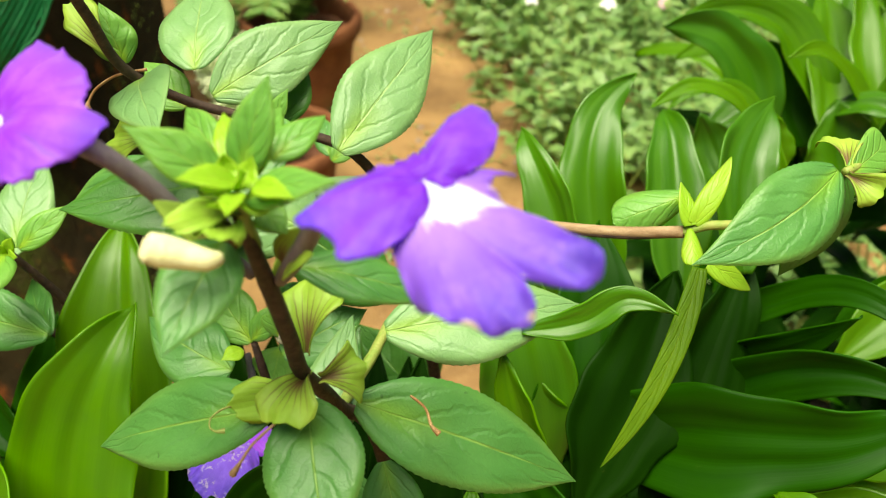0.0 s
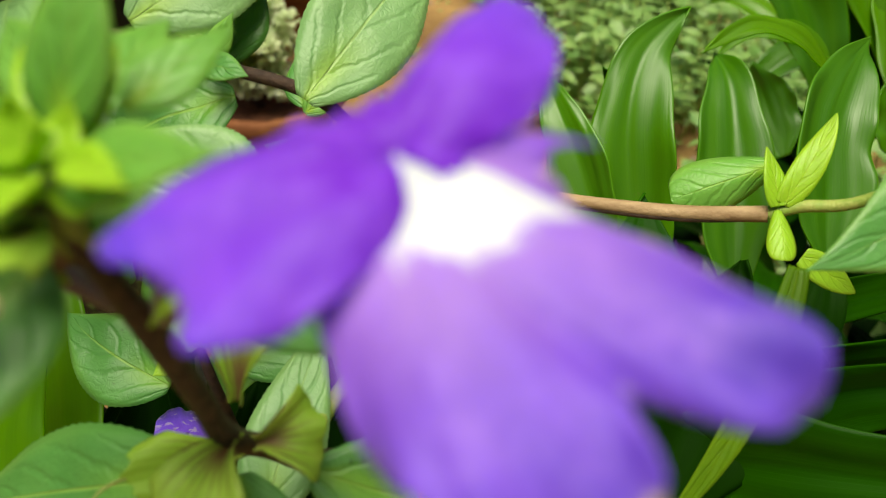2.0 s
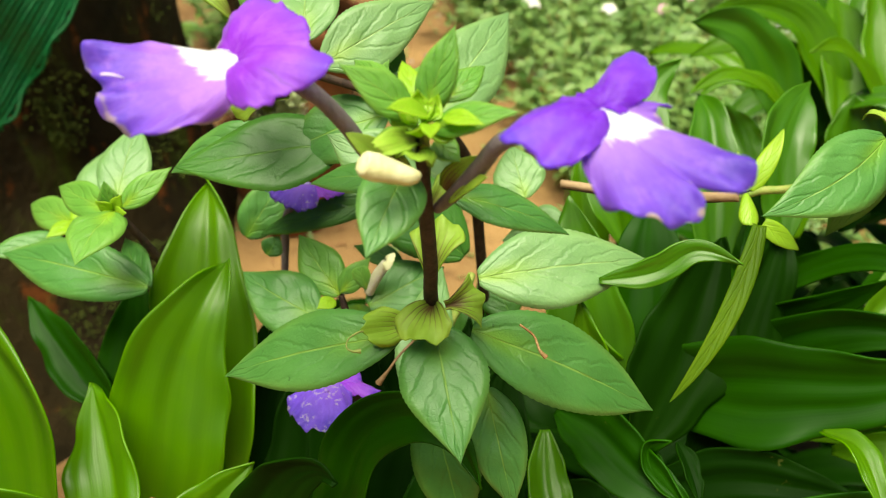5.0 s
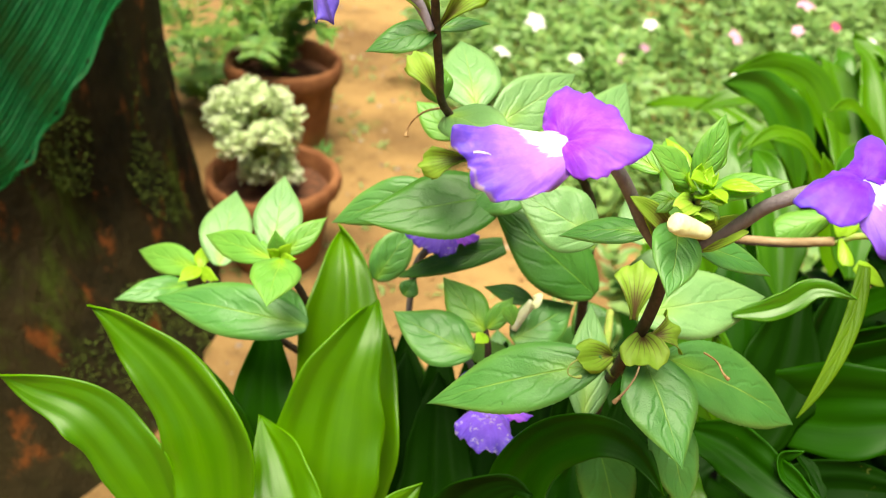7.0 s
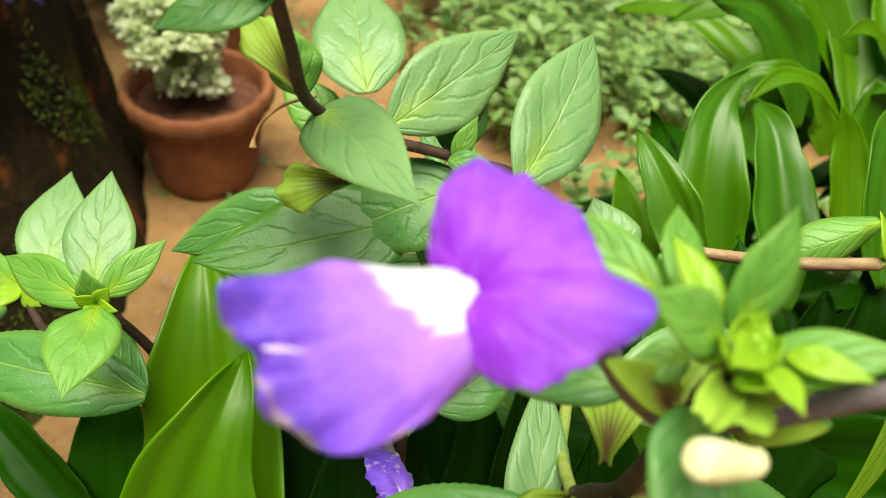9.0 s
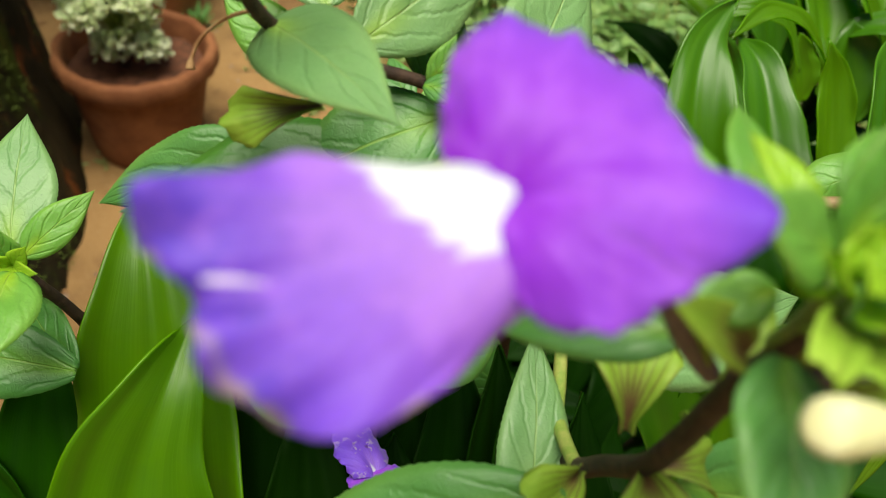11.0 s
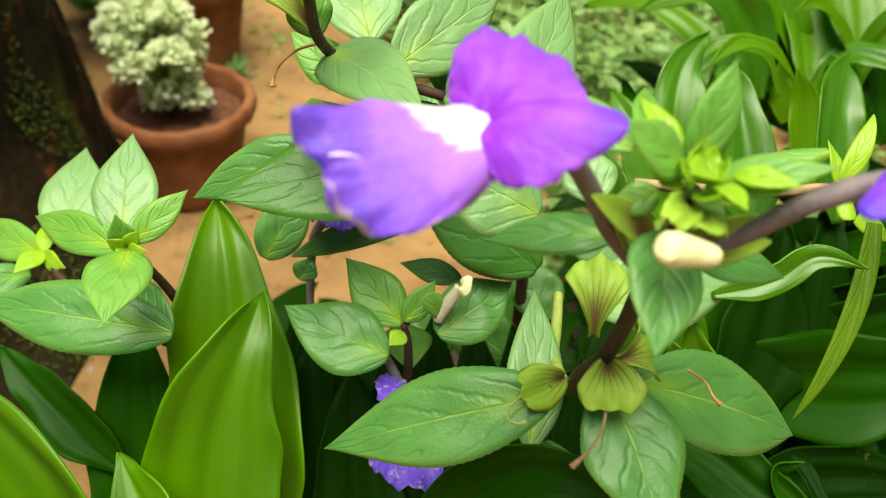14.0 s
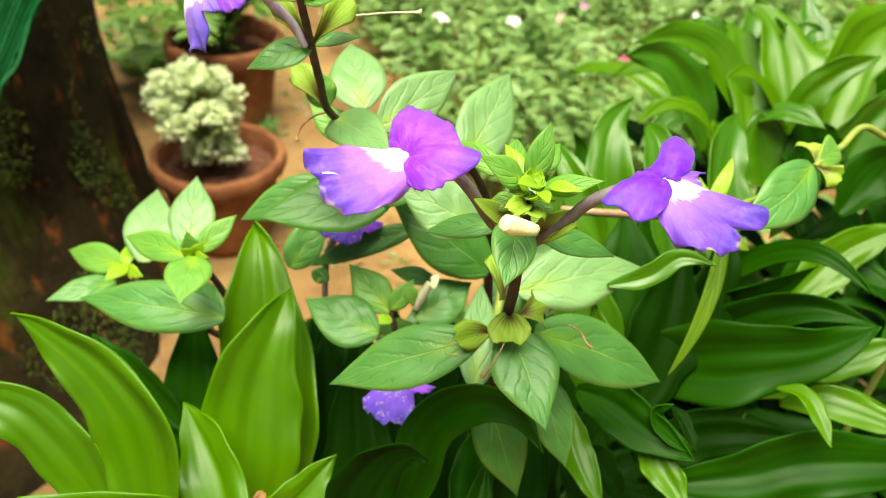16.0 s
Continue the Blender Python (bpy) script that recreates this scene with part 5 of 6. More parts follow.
def rosette(plant, centre, count, reach, rise, seed, mats):
    """Arching blades that fan out from a crown, pointed, their tips hanging over."""
    rng = random.Random(seed)
    x, y, z = centre
    for k in range(count):
        g = k * 2.4 + rng.uniform(-0.35, 0.35)
        s = (k + 0.5) / count
        out_way = reach * (0.35 + 0.75 * s) * rng.uniform(0.85, 1.15)
        up_way = rise * (1.0 - 0.62 * s) * rng.uniform(0.85, 1.15)
        c, d = math.cos(g), math.sin(g)
        foot = (x + 0.012 * c, y + 0.012 * d, z)
        via = ((x + 0.25 * out_way * c, y + 0.25 * out_way * d, z + 0.62 * up_way), (x + 0.62 * out_way * c, y + 0.62 * out_way * d, z + 1.02 * up_way))
        tip = (x + out_way * c, y + out_way * d, z + up_way * (1.05 - 0.35 * s))
        leaf(plant, foot, tip, rng.uniform(0.036, 0.052), rng.choice(mats), up=(-0.5 * c, -0.5 * d - 0.25, 0.9), fold=0.2, wave=0.03, shape="strap", via=via, grid=(24, 13))


rosette(strap_rear, (0.40, 0.78, 0.50), 15, 0.19, 0.20, 41, (STRAP_BRIGHT, STRAP_BRIGHT, STRAP_MID))
rosette(strap_rear, (0.58, 0.80, 0.48), 15, 0.20, 0.21, 42, (STRAP_BRIGHT, STRAP_BRIGHT, STRAP_MID))
for plant, x, y, h in ((strap_rear, 0.42, 0.72, 0.36), (strap_right, 0.15, 0.43, 0.36), (strap_low, 0.24, 0.40, 0.34), (strap_low, 0.36, 0.44, 0.30), (strap_left, -0.11, 0.33, 0.40)):
    tube(plant, "stalk", [(x, y, -0.02), (x + 0.01, y, h * 0.5), (x, y, h)], [0.014, 0.013, 0.010], STEM_GREEN)

# ---------------------------------------------------------------- flowering shrub: the shoot in front
shrub = thing("flowering_shrub", (0.03, 0.34, 0), "flowering shrub shoot with two violet flowers and a pale bud", "flowering shrub", "flowering shrub shoots")
tube(shrub, "stem", [(0.03, 0.34, -0.02), (0.035, 0.32, 0.40), (0.022, 0.285, 0.66), (0.012, 0.243, 0.745), (0.008, 0.221, 0.782), (0.0075, 0.214, 0.802), (0.006, 0.208, 0.824), (0.005, 0.202, 0.842), (0.004, 0.198, 0.856)], [0.004, 0.0036, 0.003, 0.0026, 0.0024, 0.0023, 0.0023, 0.0018, 0.0014], STEM, "dark brown downy stem")
tube(shrub, "stalk", [(0.012, 0.246, 0.738), (0.0145, 0.2690, 0.7280), (0.0195, 0.2850, 0.7270), (0.0242, 0.3015, 0.7285)], [0.0019, 0.0023, 0.0022, 0.0019], STEM_GREEN, "yellow-green cut side stalk")
leaf(shrub, (-0.0026, 0.2236, 0.7641), (-0.0696, 0.2377, 0.7256), 0.0280)
leaf(shrub, (0.022, 0.2244, 0.7668), (0.0927, 0.2319, 0.7227), 0.0313)
leaf(shrub, (0.0092, 0.2173, 0.7749), (0.0192, 0.1784, 0.7539), 0.0281, up=(0, -0.7, 0.7))
leaf(shrub, (0.0289, 0.2269, 0.7365), (0.041, 0.2027, 0.6985), 0.0214, up=(0, -0.85, 0.5))
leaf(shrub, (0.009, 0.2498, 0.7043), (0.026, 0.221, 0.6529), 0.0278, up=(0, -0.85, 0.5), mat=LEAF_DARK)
leaf(shrub, (0.001, 0.2402, 0.7149), (0.0112, 0.2945, 0.7387), 0.0217, up=(0, -0.85, 0.5), mat=LEAF_PALE)
leaf(shrub, (0.0257, 0.2746, 0.7488), (0.0994, 0.299, 0.7426), 0.0332, mat=LEAF_PALE, up=(0, -0.6, 0.8))
leaf(shrub, (0.009, 0.2207, 0.7807), (0.0049, 0.2015, 0.7829), 0.0182, up=(-0.2, -0.62, 0.75), arch=0.1, mat=CALYX, name="calyx", label="yellow-green flared calyx with red-brown veins")
leaf(shrub, (0.0127, 0.2216, 0.7795), (0.0252, 0.225, 0.7801), 0.0185, up=(-0.3, -0.65, 0.7), arch=0.1, mat=CALYX, name="calyx", label="yellow-green flared calyx")
leaf(shrub, (0.0078, 0.23, 0.7815), (0.0105, 0.244, 0.799), 0.019, up=(-0.3, -0.9, 0.3), arch=0.07, mat=CALYX, name="calyx", label="yellow-green upright calyx with red-brown foot")
leaf(shrub, (0.0047, 0.2358, 0.7569), (-0.0141, 0.2191, 0.7703), 0.0140, up=(-0.25, -0.65, 0.75), arch=0.08, mat=CALYX, name="calyx", label="yellow-green flared calyx with red-brown veins")
leaf(shrub, (0.0048, 0.2096, 0.8221), (0.014, 0.2187, 0.8337), 0.0069, up=(-0.4, -0.9, 0.3), fold=0.4, mat=CALYX, name="calyx", wave=0.2, shape="bract")
leaf(shrub, (0.0053, 0.2019, 0.8480), (-0.0058, 0.1848, 0.8598), 0.0075, up=(0, -0.5, 0.9), fold=0.1, arch=0.14, mat=CALYX, name="calyx", wave=0.2, shape="bract")
leaf(shrub, (0.0006, 0.1971, 0.8467), (-0.0074, 0.1720, 0.8365), 0.0172, up=(0, -0.8, 0.6), mat=LEAF)
leaf(shrub, (-0.0016, 0.2126, 0.8332), (-0.0294, 0.225, 0.8224), 0.0124, up=(-0.1, -0.3, 0.95), mat=LEAF)
leaf(shrub, (0.0122, 0.2089, 0.8312), (0.0482, 0.2158, 0.8143), 0.0129, up=(0.1, -0.4, 0.9))
leaf(shrub, (0.0022, 0.2000, 0.8600), (-0.0155, 0.1974, 0.8744), 0.0105, mat=LEAF_YOUNG, up=(-0.2, -0.5, 0.8))
leaf(shrub, (0.0052, 0.2025, 0.8600), (0.0118, 0.2102, 0.8800), 0.0100, mat=LEAF_YOUNG, up=(-0.1, -0.9, 0.4))
leaf(shrub, (0.0099, 0.2096, 0.8596), (0.0202, 0.223, 0.8636), 0.0080, mat=LEAF_YOUNG, up=(0, -0.6, 0.7))
leaf(shrub, (0.0070, 0.1975, 0.8580), (0.0275, 0.1894, 0.8680), 0.0090, mat=LEAF_YOUNG, up=(0.1, -0.5, 0.8))
leaf(shrub, (0.0059, 0.1964, 0.8623), (-0.0035, 0.1881, 0.8683), 0.0064, mat=LEAF_TIP, up=(0, -0.4, 0.9), fold=0.4)
leaf(shrub, (0.0084, 0.2026, 0.8604), (0.0099, 0.2125, 0.8667), 0.0060, mat=LEAF_TIP, up=(-0.3, -0.8, 0.4), fold=0.4)
leaf(shrub, (0.0031, 0.2048, 0.8602), (-0.0019, 0.2191, 0.8658), 0.0064, mat=LEAF_TIP, up=(0.2, -0.8, 0.5), fold=0.4)
leaf(shrub, (0.0078, 0.2032, 0.8514), (0.0144, 0.1984, 0.8483), 0.0075, mat=LEAF_YOUNG, up=(0.1, -0.6, 0.7))
leaf(shrub, (0.0065, 0.1933, 0.8616), (0.0071, 0.1824, 0.8638), 0.0050, mat=LEAF_TIP, up=(0, -0.6, 0.8), fold=0.4)
leaf(shrub, (0.0098, 0.1945, 0.863), (0.0194, 0.1866, 0.8656), 0.0049, mat=LEAF_TIP, up=(0.1, -0.5, 0.8), fold=0.4)
leaf(shrub, (0.0004, 0.2037, 0.8522), (-0.0094, 0.2048, 0.8474), 0.0074, mat=LEAF_YOUNG, up=(-0.1, -0.6, 0.7))
leaf(shrub, (0.0017, 0.2158, 0.8548), (0.0071, 0.2372, 0.8578), 0.0093, mat=LEAF_YOUNG, up=(0, -0.8, 0.5))
leaf(shrub, (-0.0021, 0.2157, 0.8548), (-0.0163, 0.2364, 0.8576), 0.0093, mat=LEAF_YOUNG, up=(0, -0.8, 0.5))
crown = [(0.004, 0.196, 0.858)]
tube(shrub, "young_stem", [(0.0052, 0.2035, 0.841), (0.0047, 0.2005, 0.849), (0.0042, 0.1985, 0.857)], [0.0019, 0.0021, 0.0022], STEM_GREEN, "pale green young stem")
for k in range(7):
    g, e = k * 2.4, 0.30 + 0.09 * k
    d = Vector((math.cos(g) * (1.1 - e), math.sin(g) * (1.1 - e), e)).normalized()
    f = Vector(crown[0]) + d * 0.002 + Vector((0, 0, 0.0005 * k - 0.001))
    leaf(shrub, tuple(f), tuple(f + d * (0.0095 - 0.0005 * k)), 0.0082 - 0.0005 * k, LEAF_TIP, up=tuple(Vector((-d.x, -d.y - 0.2, 0.8))), fold=0.45, arch=-0.22)


def bud(parent, points, radii, label):
    tube(parent, "bud", points, radii, BUD, label, 14, 8)


bud(shrub, [(0.0042, 0.1835, 0.8532), (0.0022, 0.1812, 0.8544), (-0.0020, 0.1805, 0.8560), (-0.0055, 0.1800, 0.8572), (-0.0080, 0.1795, 0.8584), (-0.0088, 0.1793, 0.8589)], [0.0012, 0.0023, 0.0029, 0.0034, 0.0031, 0.0016], "pale yellow blunt flower bud")
leaf(shrub, (0.0027, 0.198, 0.8499), (0.0036, 0.1846, 0.8575), 0.0100, CALYX, shape="bract", name="calyx", fold=0.5, up=(0.2, -0.3, 1))

for foot, tip, width in (((0.0002, 0.2027, 0.8407), (-0.015, 0.2021, 0.8534), 0.008), ((-0.0014, 0.2088, 0.8351), (-0.0092, 0.204, 0.8471), 0.007), ((0.0114, 0.2028, 0.8364), (0.0193, 0.1957, 0.852), 0.008), ((0.013, 0.2004, 0.8369), (0.021, 0.1907, 0.8491), 0.007)):
    leaf(shrub, foot, tip, width, CALYX, shape="lance", name="sepal", fold=0.5, up=(0, -0.6, 0.8))
# flower to the left: corolla tube, upper lip, broad lower lip
flower = tube(shrub, "flower", [(0.002, 0.209, 0.828), (-0.007, 0.2062, 0.8405), (-0.0146, 0.2046, 0.8535), (-0.0212, 0.2025, 0.8627), (-0.0285, 0.2023, 0.8676), (-0.040, 0.199, 0.8725)], [0.0016, 0.0021, 0.0022, 0.0022, 0.0025, 0.0018], TUBE, "violet-grey curved corolla tube", 14)
petal(flower, "lower_lip", (-0.0335, 0.1982, 0.8719), (-0.074, 0.197, 0.876), (-0.054, 0.179, 0.862), [(-22, 0.008), (-18, 0.0138), (-13, 0.020), (-11, 0.0262), (-5, 0.031), (-2, 0.034), (-0.5, 0.0405), (3, 0.0412), (7, 0.0405), (12, 0.0385), (15, 0.0366), (19, 0.0378), (23, 0.0381), (28, 0.0378), (34, 0.0354), (41, 0.0328), (46, 0.0295), (50, 0.024), (54, 0.0208), (57, 0.0170), (62, 0.0125), (70, 0.008)], LIP, 0.05, 0.05, "violet lower lip with a white throat patch")
leaf(flower, (-0.0678, 0.1878, 0.8738), (-0.0625, 0.1876, 0.8732), 0.0007, CREASE, shape="lance", name="crease", label="pale torn crease in the lip", up=(0.1, -0.54, 0.84), arch=0.15, fold=0.3)
petal(flower, "upper_lip", (-0.0405, 0.1985, 0.8725), (-0.037, 0.218, 0.882), (-0.017, 0.192, 0.877), [(-58, 0.0055), (-26, 0.0133), (-16, 0.0192), (-3, 0.0213), (18, 0.0202), (45, 0.0199), (66, 0.0196), (76, 0.0192), (82, 0.0225), (87, 0.0260), (93, 0.0262), (98, 0.0250), (109, 0.0214), (125, 0.0185), (140, 0.0172), (150, 0.0150), (162, 0.0125), (175, 0.0075), (190, 0.004)], HOOD, 0.12, 0.03, "deep violet upright upper lip")
# flower to the right
flower = tube(shrub, "flower", [(0.009, 0.207, 0.828), (0.014, 0.1993, 0.8389), (0.0193, 0.1942, 0.8499), (0.024, 0.1887, 0.8605), (0.0341, 0.185, 0.8676), (0.0450, 0.1805, 0.8705)], [0.0016, 0.0021, 0.0022, 0.0022, 0.0025, 0.0018], TUBE, "violet-grey corolla tube", 14)
petal(flower, "lower_lip", (0.0404, 0.1819, 0.8719), (0.076, 0.167, 0.869), (0.056, 0.153, 0.861), [(-45, 0.009), (-40, 0.0140), (-36, 0.0205), (-33, 0.0215), (-29, 0.0165), (-22, 0.0160), (-17, 0.0180), (-10, 0.0235), (-5, 0.0305), (0, 0.0383), (5, 0.0390), (11, 0.0385), (14, 0.0330), (16, 0.0282), (19, 0.0280), (22, 0.0325), (25, 0.0345), (30, 0.0356), (36, 0.0340), (42, 0.0326), (49, 0.0288), (58, 0.0240), (62, 0.0210), (66, 0.0165), (75, 0.010)], LIP_SIDE, 0.05, 0.05, "violet lower lip with a white throat patch")
petal(flower, "upper_lip", (0.0445, 0.1815, 0.8735), (0.053, 0.199, 0.879), (0.023, 0.175, 0.870), [(-96, 0.005), (-60, 0.006), (-34, 0.0145), (-20, 0.0190), (-6, 0.0205), (4, 0.0200), (11, 0.0175), (17, 0.0120), (24, 0.0088), (45, 0.0066), (74, 0.0066), (95, 0.0090), (107, 0.0110), (119, 0.0155), (128, 0.0205), (133, 0.0245), (138, 0.0240), (146, 0.0212), (152, 0.0196), (158, 0.0200), (165, 0.0222), (168, 0.0220), (177, 0.0185), (187, 0.0150), (198, 0.0105), (220, 0.005)], HOOD_BLUE, 0.12, 0.03, "deep violet narrow upper lip")
# withered styles and curls hanging at the lower node
tube(shrub, "style", [(-0.0092, 0.2258, 0.7637), (-0.0148, 0.2186, 0.7696), (-0.0186, 0.2151, 0.7693), (-0.0189, 0.2126, 0.7678), (-0.0168, 0.2109, 0.7679), (-0.0143, 0.2115, 0.7676)], [0.0004, 0.0004, 0.0003, 0.0003, 0.0004, 0.0009], STEM_GREEN, "withered curled greenish style", 6)
tube(shrub, "style", [(0.0056, 0.2078, 0.7803), (0.0017, 0.1988, 0.7829), (-0.0011, 0.194, 0.7828), (-0.0038, 0.1924, 0.7787), (-0.0068, 0.1923, 0.7733)], [0.0004, 0.0004, 0.0004, 0.0004, 0.0011], TWIG, "thin withered style with a brown end", 6)
tube(shrub, "style", [(0.038, 0.2257, 0.7691), (0.0426, 0.2221, 0.7677), (0.0445, 0.2179, 0.7653), (0.0468, 0.2165, 0.7633)], [0.0004, 0.0004, 0.0005, 0.0010], DRY, "withered rust-brown style lying on a leaf", 6)

# ---------------------------------------------------------------- the shoot behind
back_shoot = thing("flowering_shrub", (0.05, 0.42, 0), "tall flowering shrub shoot with large leaves and a drooping violet flower", "flowering shrub", "flowering shrub shoots")
tube(back_shoot, "stem", [(0.05, 0.42, -0.02), (0.05, 0.40, 0.45), (0.03, 0.37, 0.70), (0.012, 0.345, 0.775), (-0.02, 0.335, 0.797), (-0.050, 0.329, 0.810), (-0.066, 0.319, 0.827), (-0.070, 0.311, 0.848), (-0.073, 0.303, 0.868), (-0.0745, 0.298, 0.880), (-0.076, 0.293, 0.891), (-0.0777, 0.2915, 0.9036), (-0.0784, 0.2906, 0.9124)], [0.004, 0.0036, 0.003, 0.0022, 0.0019, 0.0018, 0.0019, 0.0019, 0.0019, 0.0018, 0.0017, 0.0016, 0.0014], STEM, "dark brown downy stem")
leaf(back_shoot, (-0.0636, 0.3253, 0.8203), (-0.0383, 0.2694, 0.8299), 0.0243, mat=LEAF_PALE, up=(-0.1, -0.6, 0.8))
leaf(back_shoot, (-0.0150, 0.3300, 0.7900), (-0.0645, 0.3250, 0.7687), 0.0300, up=(-0.1, -0.6, 0.8))
leaf(back_shoot, (0.0035, 0.2830, 0.7835), (-0.0350, 0.2945, 0.8000), 0.0290, mat=LEAF_PALE, up=(-0.1, -0.7, 0.7))
leaf(back_shoot, (-0.0200, 0.3430, 0.7930), (-0.0142, 0.3650, 0.8160), 0.0190, mat=LEAF_DARK, up=(0, -0.9, 0.3))
leaf(back_shoot, (-0.0230, 0.3300, 0.8000), (-0.0080, 0.3220, 0.8010), 0.0090, up=(0, -0.6, 0.8))
leaf(back_shoot, (-0.0210, 0.3320, 0.7990), (-0.0140, 0.3370, 0.8120), 0.0070, mat=LEAF_YOUNG, up=(0, -0.8, 0.5))
leaf(back_shoot, (-0.0489, 0.3401, 0.8171), (-0.0542, 0.3891, 0.8315), 0.0303, mat=LEAF_PALE, up=(0, -0.9, 0.4))
leaf(back_shoot, (-0.0417, 0.3337, 0.8097), (0.0031, 0.3708, 0.8245), 0.0269, mat=LEAF_PALE, up=(0, -0.85, 0.5))
leaf(back_shoot, (0.0033, 0.3358, 0.7861), (0.0376, 0.3968, 0.811), 0.0322, mat=LEAF_PALE, up=(0, -0.9, 0.4))
leaf(back_shoot, (-0.0323, 0.3276, 0.7779), (-0.105, 0.318, 0.767), 0.0359, mat=LEAF_DARK, up=(-0.1, -0.5, 0.85), sway=-0.04)
leaf(back_shoot, (-0.0513, 0.3111, 0.8064), (-0.0754, 0.3119, 0.8004), 0.0150, mat=CALYX, name="calyx", wave=0.06, fold=0.4, up=(0, -0.7, 0.7), shape="bract")
leaf(back_shoot, (-0.0729, 0.3035, 0.8667), (-0.1009, 0.3, 0.8576), 0.0153, up=(0, -0.5, 0.85))
leaf(back_shoot, (-0.0682, 0.3182, 0.8301), (-0.0813, 0.3239, 0.8491), 0.0135, mat=CALYX, name="calyx", wave=0.06, fold=0.4, up=(0.3, -0.9, 0.2), shape="bract")
leaf(back_shoot, (-0.0671, 0.3233, 0.827), (-0.0746, 0.3307, 0.8459), 0.0150, mat=LEAF_YOUNG, up=(0.3, -0.9, 0.2))
leaf(back_shoot, (-0.0714, 0.3046, 0.8685), (-0.0544, 0.306, 0.8881), 0.0140, mat=CALYX, name="calyx", wave=0.06, fold=0.4, up=(-0.3, -0.9, 0.3), shape="bract")
leaf(back_shoot, (-0.0714, 0.3077, 0.8659), (-0.0505, 0.3098, 0.8686), 0.0078, mat=LEAF, up=(0, -0.4, 0.9))
leaf(back_shoot, (-0.0743, 0.3048, 0.8682), (-0.0881, 0.3038, 0.8882), 0.0098, mat=CALYX, name="calyx", wave=0.06, fold=0.4, up=(0.4, -0.9, 0.2), shape="bract")
leaf(back_shoot, (-0.0756, 0.2943, 0.8908), (-0.0554, 0.2911, 0.8965), 0.0105, mat=LEAF_YOUNG, up=(0, -0.6, 0.8))
leaf(back_shoot, (-0.0763, 0.294, 0.8904), (-0.0876, 0.2929, 0.8989), 0.0125, mat=CALYX, name="calyx", wave=0.06, fold=0.4, up=(0, -0.8, 0.4), shape="bract")
leaf(back_shoot, (-0.0752, 0.2929, 0.8924), (-0.0686, 0.29, 0.903), 0.0076, mat=LEAF_TIP, up=(0, -0.8, 0.4))
leaf(back_shoot, (-0.0766, 0.2921, 0.8945), (-0.0805, 0.2937, 0.9095), 0.0120, mat=LEAF_YOUNG, up=(0, -0.8, 0.4))
leaf(back_shoot, (-0.0756, 0.292, 0.8946), (-0.0638, 0.2928, 0.9109), 0.0120, mat=LEAF_YOUNG, up=(0, -0.8, 0.4))
leaf(back_shoot, (0.0214, 0.3225, 0.7228), (-0.0352, 0.3477, 0.7602), 0.0353, mat=LEAF_DARK, up=(-0.2, -0.7, 0.7))
leaf(back_shoot, (0.0272, 0.3564, 0.7294), (-0.0215, 0.3723, 0.7455), 0.0295, mat=LEAF_PALE, up=(0, -0.7, 0.7), sway=0.05)
leaf(back_shoot, (0.0482, 0.339, 0.7449), (0.041, 0.3644, 0.7583), 0.0240, mat=LEAF_PALE, up=(0, -0.85, 0.5))
leaf(back_shoot, (0.0748, 0.3465, 0.7172), (0.0402, 0.35, 0.7123), 0.0339, mat=LEAF_PALE, up=(0, -0.8, 0.6))
leaf(back_shoot, (-0.0228, 0.36, 0.7265), (-0.0807, 0.354, 0.7068), 0.0148, mat=LEAF_DARK, shape="lance", up=(0, -0.7, 0.7))
leaf(back_shoot, (-0.093, 0.3703, 0.6924), (-0.0723, 0.389, 0.7214), 0.0231, mat=LEAF, up=(0, -0.9, 0.4))
leaf(back_shoot, (-0.0081, 0.3318, 0.709), (-0.0334, 0.347, 0.7072), 0.0120, mat=LEAF_DARK, up=(0, -0.4, 0.9))
leaf(back_shoot, (-0.0129, 0.4052, 0.7416), (-0.0189, 0.4269, 0.7508), 0.0125, mat=LEAF, up=(0, -0.9, 0.3))
leaf(back_shoot, (-0.0102, 0.3945, 0.745), (0.0008, 0.4055, 0.752), 0.0106, mat=LEAF_YOUNG, up=(0, -0.8, 0.5))
leaf(back_shoot, (-0.0574, 0.3471, 0.7976), (-0.0764, 0.362, 0.8093), 0.0168, mat=LEAF_YOUNG, up=(0, -0.8, 0.6))
leaf(back_shoot, (-0.0668, 0.3404, 0.7728), (-0.1168, 0.3447, 0.7471), 0.0224, mat=LEAF, up=(0, -0.7, 0.7))
# filler leaves added over bare earth, most in the shaded green
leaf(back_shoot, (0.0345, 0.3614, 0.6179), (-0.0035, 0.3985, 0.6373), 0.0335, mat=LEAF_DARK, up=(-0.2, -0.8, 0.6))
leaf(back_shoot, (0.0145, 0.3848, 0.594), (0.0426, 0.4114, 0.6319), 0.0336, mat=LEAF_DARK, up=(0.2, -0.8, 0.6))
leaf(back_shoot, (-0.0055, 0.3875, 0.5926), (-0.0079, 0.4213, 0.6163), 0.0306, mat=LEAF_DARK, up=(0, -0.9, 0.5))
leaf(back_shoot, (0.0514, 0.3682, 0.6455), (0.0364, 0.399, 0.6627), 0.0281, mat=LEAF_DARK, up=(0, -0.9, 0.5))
tube(back_shoot, "style", [(-0.0559, 0.3042, 0.8804), (-0.0403, 0.3017, 0.8829), (-0.0284, 0.2999, 0.884), (-0.0256, 0.2997, 0.8842)], [0.0004, 0.0004, 0.0005, 0.0018], PIN, "long pale style with a club-shaped end", 7)
